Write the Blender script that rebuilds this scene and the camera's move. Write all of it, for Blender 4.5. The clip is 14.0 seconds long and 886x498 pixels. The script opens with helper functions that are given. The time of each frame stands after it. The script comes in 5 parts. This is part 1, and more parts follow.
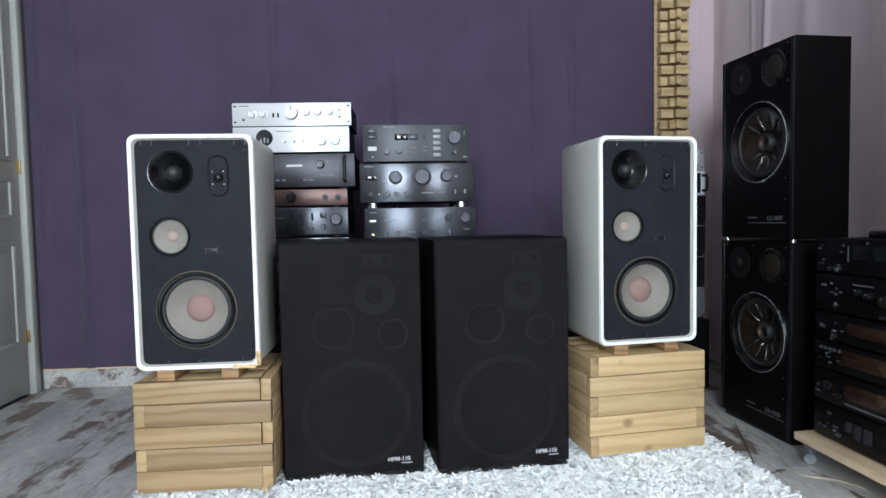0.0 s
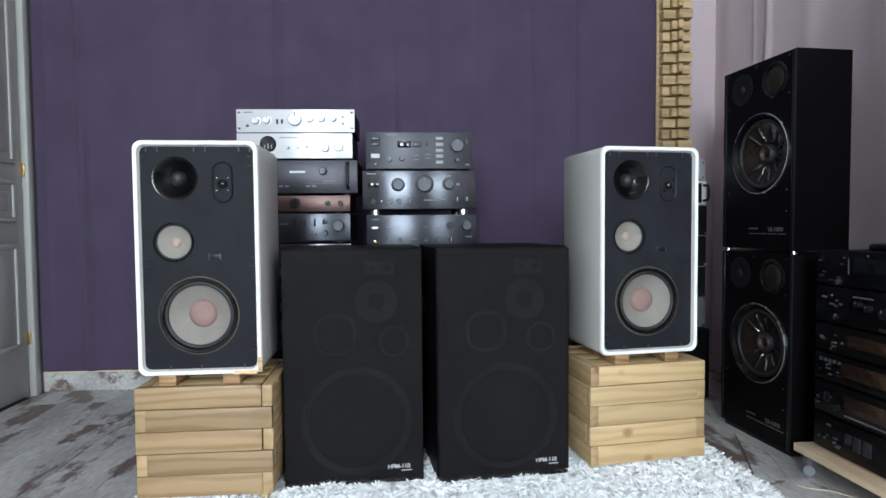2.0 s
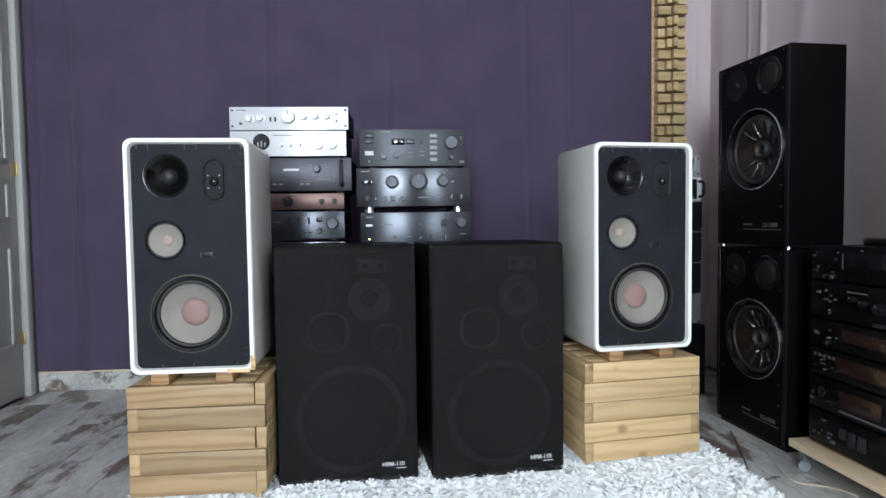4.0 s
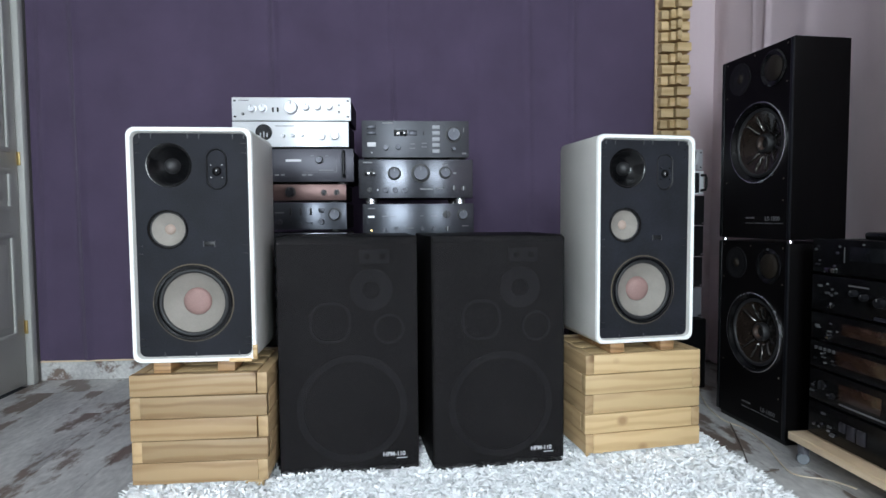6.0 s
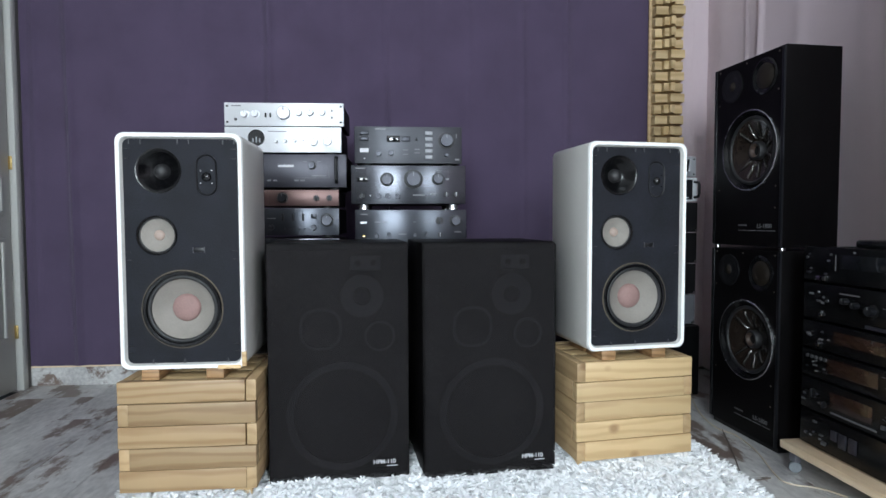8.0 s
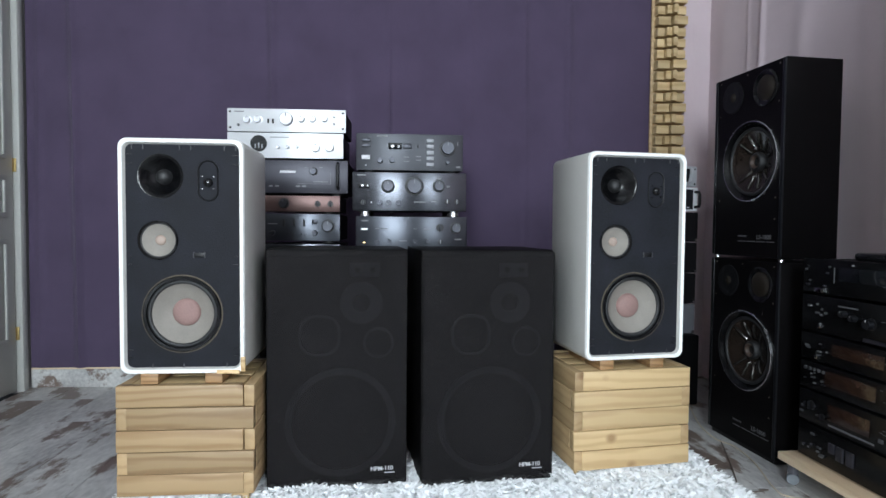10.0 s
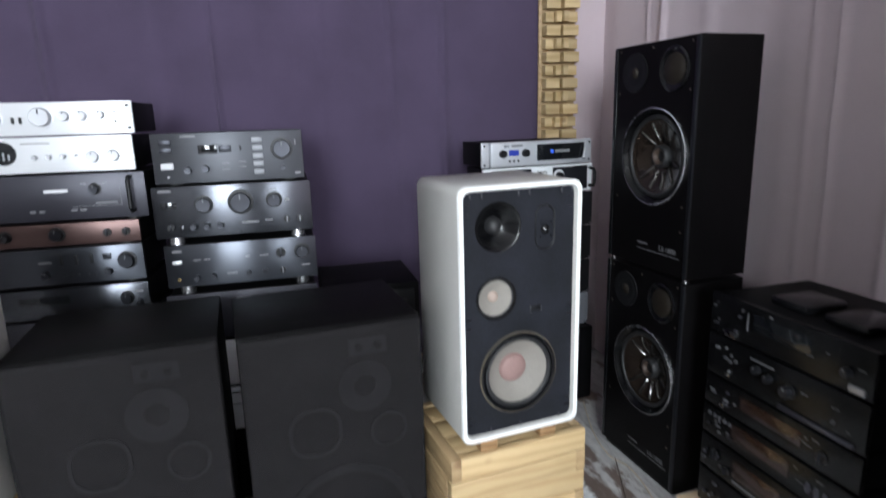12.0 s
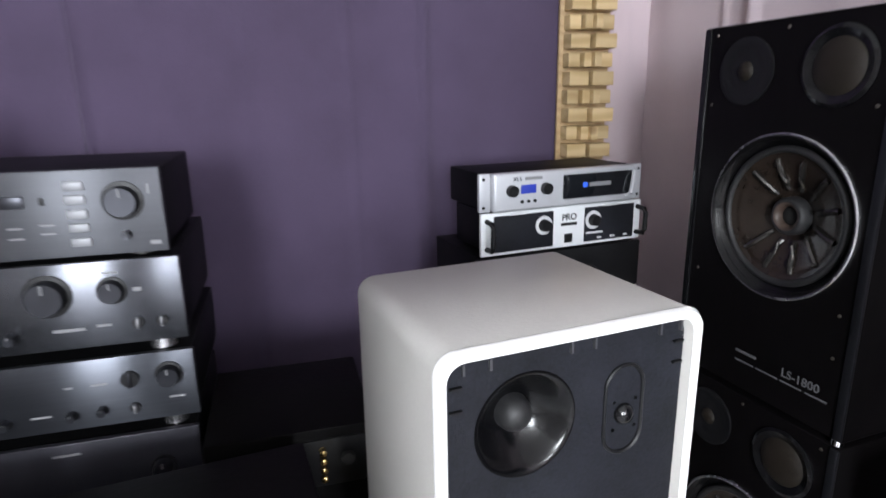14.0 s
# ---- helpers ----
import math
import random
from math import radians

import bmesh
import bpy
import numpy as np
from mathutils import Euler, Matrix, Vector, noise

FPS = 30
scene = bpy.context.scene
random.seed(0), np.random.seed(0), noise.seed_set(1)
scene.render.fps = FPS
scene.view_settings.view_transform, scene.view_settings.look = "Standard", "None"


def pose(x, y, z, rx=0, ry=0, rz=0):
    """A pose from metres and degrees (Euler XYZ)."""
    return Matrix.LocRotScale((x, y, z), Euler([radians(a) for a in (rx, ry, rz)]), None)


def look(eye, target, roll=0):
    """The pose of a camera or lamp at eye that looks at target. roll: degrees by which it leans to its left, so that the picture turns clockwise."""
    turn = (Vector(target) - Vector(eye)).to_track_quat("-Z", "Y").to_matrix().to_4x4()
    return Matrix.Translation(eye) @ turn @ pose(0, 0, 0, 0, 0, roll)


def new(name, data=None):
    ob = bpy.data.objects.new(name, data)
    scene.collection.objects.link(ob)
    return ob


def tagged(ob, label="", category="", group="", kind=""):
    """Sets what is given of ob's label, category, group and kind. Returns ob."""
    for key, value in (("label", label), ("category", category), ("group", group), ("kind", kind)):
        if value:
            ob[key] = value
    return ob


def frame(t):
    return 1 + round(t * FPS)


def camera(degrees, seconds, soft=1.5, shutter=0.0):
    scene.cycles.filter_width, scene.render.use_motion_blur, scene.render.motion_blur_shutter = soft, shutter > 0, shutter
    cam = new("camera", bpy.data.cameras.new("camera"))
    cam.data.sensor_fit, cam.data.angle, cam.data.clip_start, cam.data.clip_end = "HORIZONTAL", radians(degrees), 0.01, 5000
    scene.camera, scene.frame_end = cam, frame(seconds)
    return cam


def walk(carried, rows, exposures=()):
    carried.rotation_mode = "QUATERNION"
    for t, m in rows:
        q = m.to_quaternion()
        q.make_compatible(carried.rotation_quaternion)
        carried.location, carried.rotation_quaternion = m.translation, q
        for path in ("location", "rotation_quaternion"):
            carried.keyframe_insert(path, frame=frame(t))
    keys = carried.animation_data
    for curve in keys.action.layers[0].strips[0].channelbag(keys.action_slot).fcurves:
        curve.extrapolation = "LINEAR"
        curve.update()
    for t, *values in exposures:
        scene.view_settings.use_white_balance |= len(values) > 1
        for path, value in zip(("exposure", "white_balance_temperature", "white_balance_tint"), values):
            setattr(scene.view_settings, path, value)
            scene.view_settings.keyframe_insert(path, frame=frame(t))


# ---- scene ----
cam = camera(74.0, 14.0, shutter=0.5)
PATH = [
    (0, (0.213, 0.014, 0.762), (0.373, 2.005, 0.660), -1.1),
    (0.5, (0.205, 0.011, 0.760), (0.361, 2.002, 0.661), -0.5),
    (1, (0.195, 0.009, 0.767), (0.340, 2.001, 0.670), -0.3),
    (1.5, (0.206, 0.009, 0.775), (0.365, 2.001, 0.685), -0.5),
    (2, (0.207, 0.008, 0.771), (0.367, 2.000, 0.686), -0.5),
    (2.5, (0.212, 0.010, 0.766), (0.375, 2.001, 0.675), -0.5),
    (3, (0.223, 0.012, 0.767), (0.388, 2.003, 0.678), -0.8),
    (5.5, (0.220, 0.011, 0.761), (0.379, 2.002, 0.658), -0.6),
    (6, (0.219, 0.010, 0.759), (0.380, 2.000, 0.648), -0.4),
    (6.5, (0.218, 0.012, 0.763), (0.381, 2.003, 0.666), -0.8),
    (7, (0.229, 0.015, 0.763), (0.400, 2.005, 0.668), -1.1),
    (7.5, (0.241, 0.015, 0.765), (0.414, 2.005, 0.671), -0.5),
    (8, (0.236, 0.014, 0.764), (0.407, 2.004, 0.669), -0.2),
    (10.3, (0.243, 0.007, 0.776), (0.411, 1.998, 0.699), 0.6),
    (10.5, (0.244, 0.008, 0.778), (0.479, 1.992, 0.681), 0.4),
    (11, (0.345, 0.108, 0.778), (0.743, 2.068, 0.729), 0.3),
    (11.5, (0.447, 0.271, 0.895), (0.921, 2.187, 0.577), -2.6),
    (12, (0.452, 0.459, 1.136), (0.935, 2.348, 0.692), -1.6),
    (12.5, (0.484, 0.626, 1.219), (0.926, 2.542, 0.851), -1.8),
    (13, (0.608, 0.840, 1.231), (0.981, 2.771, 0.865), -1.7),
    (13.5, (0.652, 0.999, 1.233), (1.045, 2.919, 0.836), -2.0),
    (14, (0.671, 1.180, 1.205), (1.188, 3.046, 0.705), -0.9),
]
EXPOSURES = [(0.0, -0.22, 6500, 10), (10.5, -0.22, 6500, 10), (11.5, -0.05, 6550, 11), (12.0, 0.05, 6650, 13), (12.5, 0.12, 6780, 15), (13.0, 0.20, 6850, 16), (13.5, 0.26, 6860, 16), (14.0, 0.40, 6880, 17)]
walk(cam, [(t, look(eye, target, roll)) for t, eye, target, roll in PATH], EXPOSURES)

# ---- light ----
world = bpy.data.worlds.new("sky")
scene.world = world
world.use_nodes = True
wn = world.node_tree.nodes
sky = wn.new("ShaderNodeTexSky")
sky.sky_type = "NISHITA"
sky.sun_disc = False
sky.sun_elevation = radians(38)
sky.sun_rotation = radians(200)
world.node_tree.links.new(sky.outputs[0], wn["Background"].inputs[0])
wn["Background"].inputs[1].default_value = 0.12

sun = new("sun", bpy.data.lights.new("sun", "SUN"))
sun.data.energy = 1.0
sun.data.angle = radians(10)
sun.data.color = (1.0, 0.95, 0.88)
sun.matrix_world = look((4, 6, 6), (0, 0, 0))

# room extents: west and east walls, south and north walls, ceiling
WX, EX, SY, NY, CZ = -1.452, 1.84, -2.70, 2.897, 2.55
# window openings: (x0, x1, z0, z1) in the south wall, and the daylight through each
WINDOWS = [(-0.88, 0.04, 0.95, 2.42), (1.05, 1.65, 0.95, 2.42)]
DAYLIGHT = [212, 88]
for i, (a, b, c, d) in enumerate(WINDOWS):
    lamp = new("window_daylight", bpy.data.lights.new("window_daylight", "AREA"))
    lamp.data.shape = "RECTANGLE"
    lamp.data.size, lamp.data.size_y = b - a - 0.1, d - c - 0.1
    lamp.data.energy = DAYLIGHT[i]
    lamp.data.color = (0.80, 0.92, 1.0)
    lamp.matrix_world = look(((a + b) / 2, SY - 0.04, (c + d) / 2), ((a + b) / 2, 0, (c + d) / 2))

# ---- materials ----
def mat(name, base, rough=0.5, metal=0.0, vary=0.15, scale=6.0, grain=60.0, bump=0.1, stretch=(1, 1, 1), rough_vary=0.1,
        coat=0.0, aniso=0.0, spec=0.5, second=None, sheen=0.0):
    m = bpy.data.materials.new(name)
    m.use_nodes = True
    nt = m.node_tree
    n, l = nt.nodes, nt.links
    p = n["Principled BSDF"]
    tc = n.new("ShaderNodeTexCoord")
    info = n.new("ShaderNodeObjectInfo")
    add = n.new("ShaderNodeVectorMath")
    add.operation = "MULTIPLY_ADD"
    add.inputs[1].default_value = stretch
    shift = n.new("ShaderNodeVectorMath")
    shift.operation = "SCALE"
    shift.inputs[0].default_value = (13.7, 7.1, 5.3)
    l.new(info.outputs["Random"], shift.inputs["Scale"])
    l.new(tc.outputs["Object"], add.inputs[0])
    l.new(shift.outputs[0], add.inputs[2])
    big = n.new("ShaderNodeTexNoise")
    big.inputs["Scale"].default_value = scale
    big.inputs["Detail"].default_value = 4
    fine = n.new("ShaderNodeTexNoise")
    fine.inputs["Scale"].default_value = grain
    fine.inputs["Detail"].default_value = 3
    l.new(add.outputs[0], big.inputs["Vector"])
    l.new(add.outputs[0], fine.inputs["Vector"])
    mix = n.new("ShaderNodeMath")
    mix.operation = "MULTIPLY_ADD"
    mix.inputs[1].default_value = 0.6
    half = n.new("ShaderNodeMath")
    half.operation = "MULTIPLY"
    half.inputs[1].default_value = 0.4
    l.new(fine.outputs["Fac"], half.inputs[0])
    l.new(big.outputs["Fac"], mix.inputs[0])
    l.new(half.outputs[0], mix.inputs[2])
    ramp = n.new("ShaderNodeValToRGB")
    lo = second or tuple(c * (1 - vary) for c in base)
    hi = base if second else tuple(min(1, c * (1 + vary)) for c in base)
    ramp.color_ramp.elements[0].position, ramp.color_ramp.elements[1].position = 0.32, 0.68
    ramp.color_ramp.elements[0].color = (*lo, 1)
    ramp.color_ramp.elements[1].color = (*hi, 1)
    l.new(mix.outputs[0], ramp.inputs[0])
    l.new(ramp.outputs[0], p.inputs["Base Color"])
    rr = n.new("ShaderNodeMapRange")
    rr.inputs["To Min"].default_value = max(0.02, rough - rough_vary)
    rr.inputs["To Max"].default_value = min(1, rough + rough_vary)
    l.new(mix.outputs[0], rr.inputs["Value"])
    l.new(rr.outputs[0], p.inputs["Roughness"])
    p.inputs["Metallic"].default_value = metal
    p.inputs["Specular IOR Level"].default_value = spec
    p.inputs["Coat Weight"].default_value = coat
    p.inputs["Sheen Weight"].default_value = sheen
    if aniso:
        p.inputs["Anisotropic"].default_value = aniso
        tang = n.new("ShaderNodeTangent")
        tang.direction_type, tang.axis = "RADIAL", "X"
        l.new(tang.outputs[0], p.inputs["Tangent"])
    if bump:
        b = n.new("ShaderNodeBump")
        b.inputs["Strength"].default_value = bump
        b.inputs["Distance"].default_value = 0.002
        l.new(fine.outputs["Fac"], b.inputs["Height"])
        l.new(b.outputs[0], p.inputs["Normal"])
    return m


def wood(name, dark, light, rings=9.0, axis=0, rough=0.5):
    """Planed pine: wavy growth bands along one axis, with fine grain and knots."""
    m = mat(name, light, rough, vary=0.1, scale=3, grain=40, bump=0.12, stretch=(0.15 if axis == 0 else 1, 0.15 if axis == 1 else 1, 0.15 if axis == 2 else 1))
    n, l = m.node_tree.nodes, m.node_tree.links
    p = n["Principled BSDF"]
    src = [k for k in n if k.bl_idname == "ShaderNodeVectorMath" and k.operation == "MULTIPLY_ADD"][0]
    wave = n.new("ShaderNodeTexWave")
    wave.bands_direction = "Z" if axis != 2 else "X"
    wave.inputs["Scale"].default_value = rings
    wave.inputs["Distortion"].default_value = 9
    wave.inputs["Detail"].default_value = 3
    wave.inputs["Detail Scale"].default_value = 1.2
    l.new(src.outputs[0], wave.inputs["Vector"])
    ramp = n.new("ShaderNodeValToRGB")
    ramp.color_ramp.elements[0].color = (*light, 1)
    ramp.color_ramp.elements[1].color = (*dark, 1)
    ramp.color_ramp.elements[0].position = 0.35
    l.new(wave.outputs["Fac"], ramp.inputs[0])
    tc = [k for k in n if k.bl_idname == "ShaderNodeTexCoord"][0]
    info = [k for k in n if k.bl_idname == "ShaderNodeObjectInfo"][0]
    move = n.new("ShaderNodeVectorMath")
    move.operation = "MULTIPLY_ADD"
    move.inputs[1].default_value = (0.8, 0.8, 1.0)
    off = n.new("ShaderNodeVectorMath")
    off.operation = "SCALE"
    off.inputs[0].default_value = (31.0, 17.0, 11.0)
    l.new(info.outputs["Random"], off.inputs["Scale"])
    l.new(tc.outputs["Object"], move.inputs[0])
    l.new(off.outputs[0], move.inputs[2])
    vor = n.new("ShaderNodeTexVoronoi")
    vor.inputs["Scale"].default_value = 7.5
    l.new(move.outputs[0], vor.inputs["Vector"])
    knot = n.new("ShaderNodeMapRange")
    knot.inputs["From Min"].default_value, knot.inputs["From Max"].default_value = 0.05, 0.13
    knot.inputs["To Min"].default_value, knot.inputs["To Max"].default_value = 0.8, 0.0
    l.new(vor.outputs["Distance"], knot.inputs["Value"])
    mixk = n.new("ShaderNodeMix")
    mixk.data_type = "RGBA"
    l.new(knot.outputs[0], mixk.inputs["Factor"])
    l.new(ramp.outputs[0], mixk.inputs["A"])
    mixk.inputs["B"].default_value = (dark[0] * 0.55, dark[1] * 0.45, dark[2] * 0.4, 1)
    info = [k for k in n if k.bl_idname == "ShaderNodeObjectInfo"][0]
    hsv = n.new("ShaderNodeHueSaturation")
    val = n.new("ShaderNodeMapRange")
    val.inputs["To Min"].default_value, val.inputs["To Max"].default_value = 0.82, 1.12
    l.new(info.outputs["Random"], val.inputs["Value"])
    l.new(val.outputs[0], hsv.inputs["Value"])
    l.new(mixk.outputs["Result"], hsv.inputs["Color"])
    l.new(hsv.outputs[0], p.inputs["Base Color"])
    return m


def laminate(name):
    """Whitewashed, worn plank print: pale paint with brown patches drawn out along the plank (y)."""
    m = mat(name, (0.42, 0.41, 0.40), 0.38, vary=0.25, scale=5, grain=70, bump=0.06, stretch=(1, 0.36, 1))
    n, l = m.node_tree.nodes, m.node_tree.links
    p = n["Principled BSDF"]
    src = [k for k in n if k.bl_idname == "ShaderNodeVectorMath" and k.operation == "MULTIPLY_ADD"][0]
    paint = [k for k in n if k.bl_idname == "ShaderNodeValToRGB"][0]
    paint.color_ramp.elements[0].color = (0.27, 0.265, 0.27, 1)
    paint.color_ramp.elements[1].color = (0.66, 0.65, 0.63, 1)
    worn = n.new("ShaderNodeTexNoise")
    worn.inputs["Scale"].default_value = 7.0
    worn.inputs["Detail"].default_value = 8
    worn.inputs["Roughness"].default_value = 0.65
    l.new(src.outputs[0], worn.inputs["Vector"])
    edge = n.new("ShaderNodeMapRange")
    edge.inputs["From Min"].default_value, edge.inputs["From Max"].default_value = 0.525, 0.575
    edge.inputs["To Max"].default_value = 0.85
    l.new(worn.outputs["Fac"], edge.inputs["Value"])
    mixb = n.new("ShaderNodeMix")
    mixb.data_type = "RGBA"
    mixb.inputs["B"].default_value = (0.12, 0.066, 0.042, 1)
    l.new(edge.outputs[0], mixb.inputs["Factor"])
    l.new(paint.outputs[0], mixb.inputs["A"])
    l.new(mixb.outputs["Result"], p.inputs["Base Color"])
    return m


def cloth_grille(name):
    m = mat(name, (0.0152, 0.0140, 0.0146), 0.95, vary=0.18, scale=4, grain=900, bump=0.3, spec=0.08)
    n, l = m.node_tree.nodes, m.node_tree.links
    tr = n.new("ShaderNodeBsdfTransparent")
    mx = n.new("ShaderNodeMixShader")
    mx.inputs[0].default_value = 0.125
    l.new(n["Principled BSDF"].outputs[0], mx.inputs[1])
    l.new(tr.outputs[0], mx.inputs[2])
    l.new(mx.outputs[0], n["Material Output"].inputs["Surface"])
    return m


def glass(name, rough=0.02):
    m = bpy.data.materials.new(name)
    m.use_nodes = True
    p = m.node_tree.nodes["Principled BSDF"]
    p.inputs["Transmission Weight"].default_value = 1
    p.inputs["Roughness"].default_value = rough
    p.inputs["IOR"].default_value = 1.45
    return m


def glow(name, col, power):
    m = mat(name, tuple(c * 0.3 for c in col), 0.3, bump=0)
    p = m.node_tree.nodes["Principled BSDF"]
    p.inputs["Emission Color"].default_value = (*col, 1)
    p.inputs["Emission Strength"].default_value = power
    return m


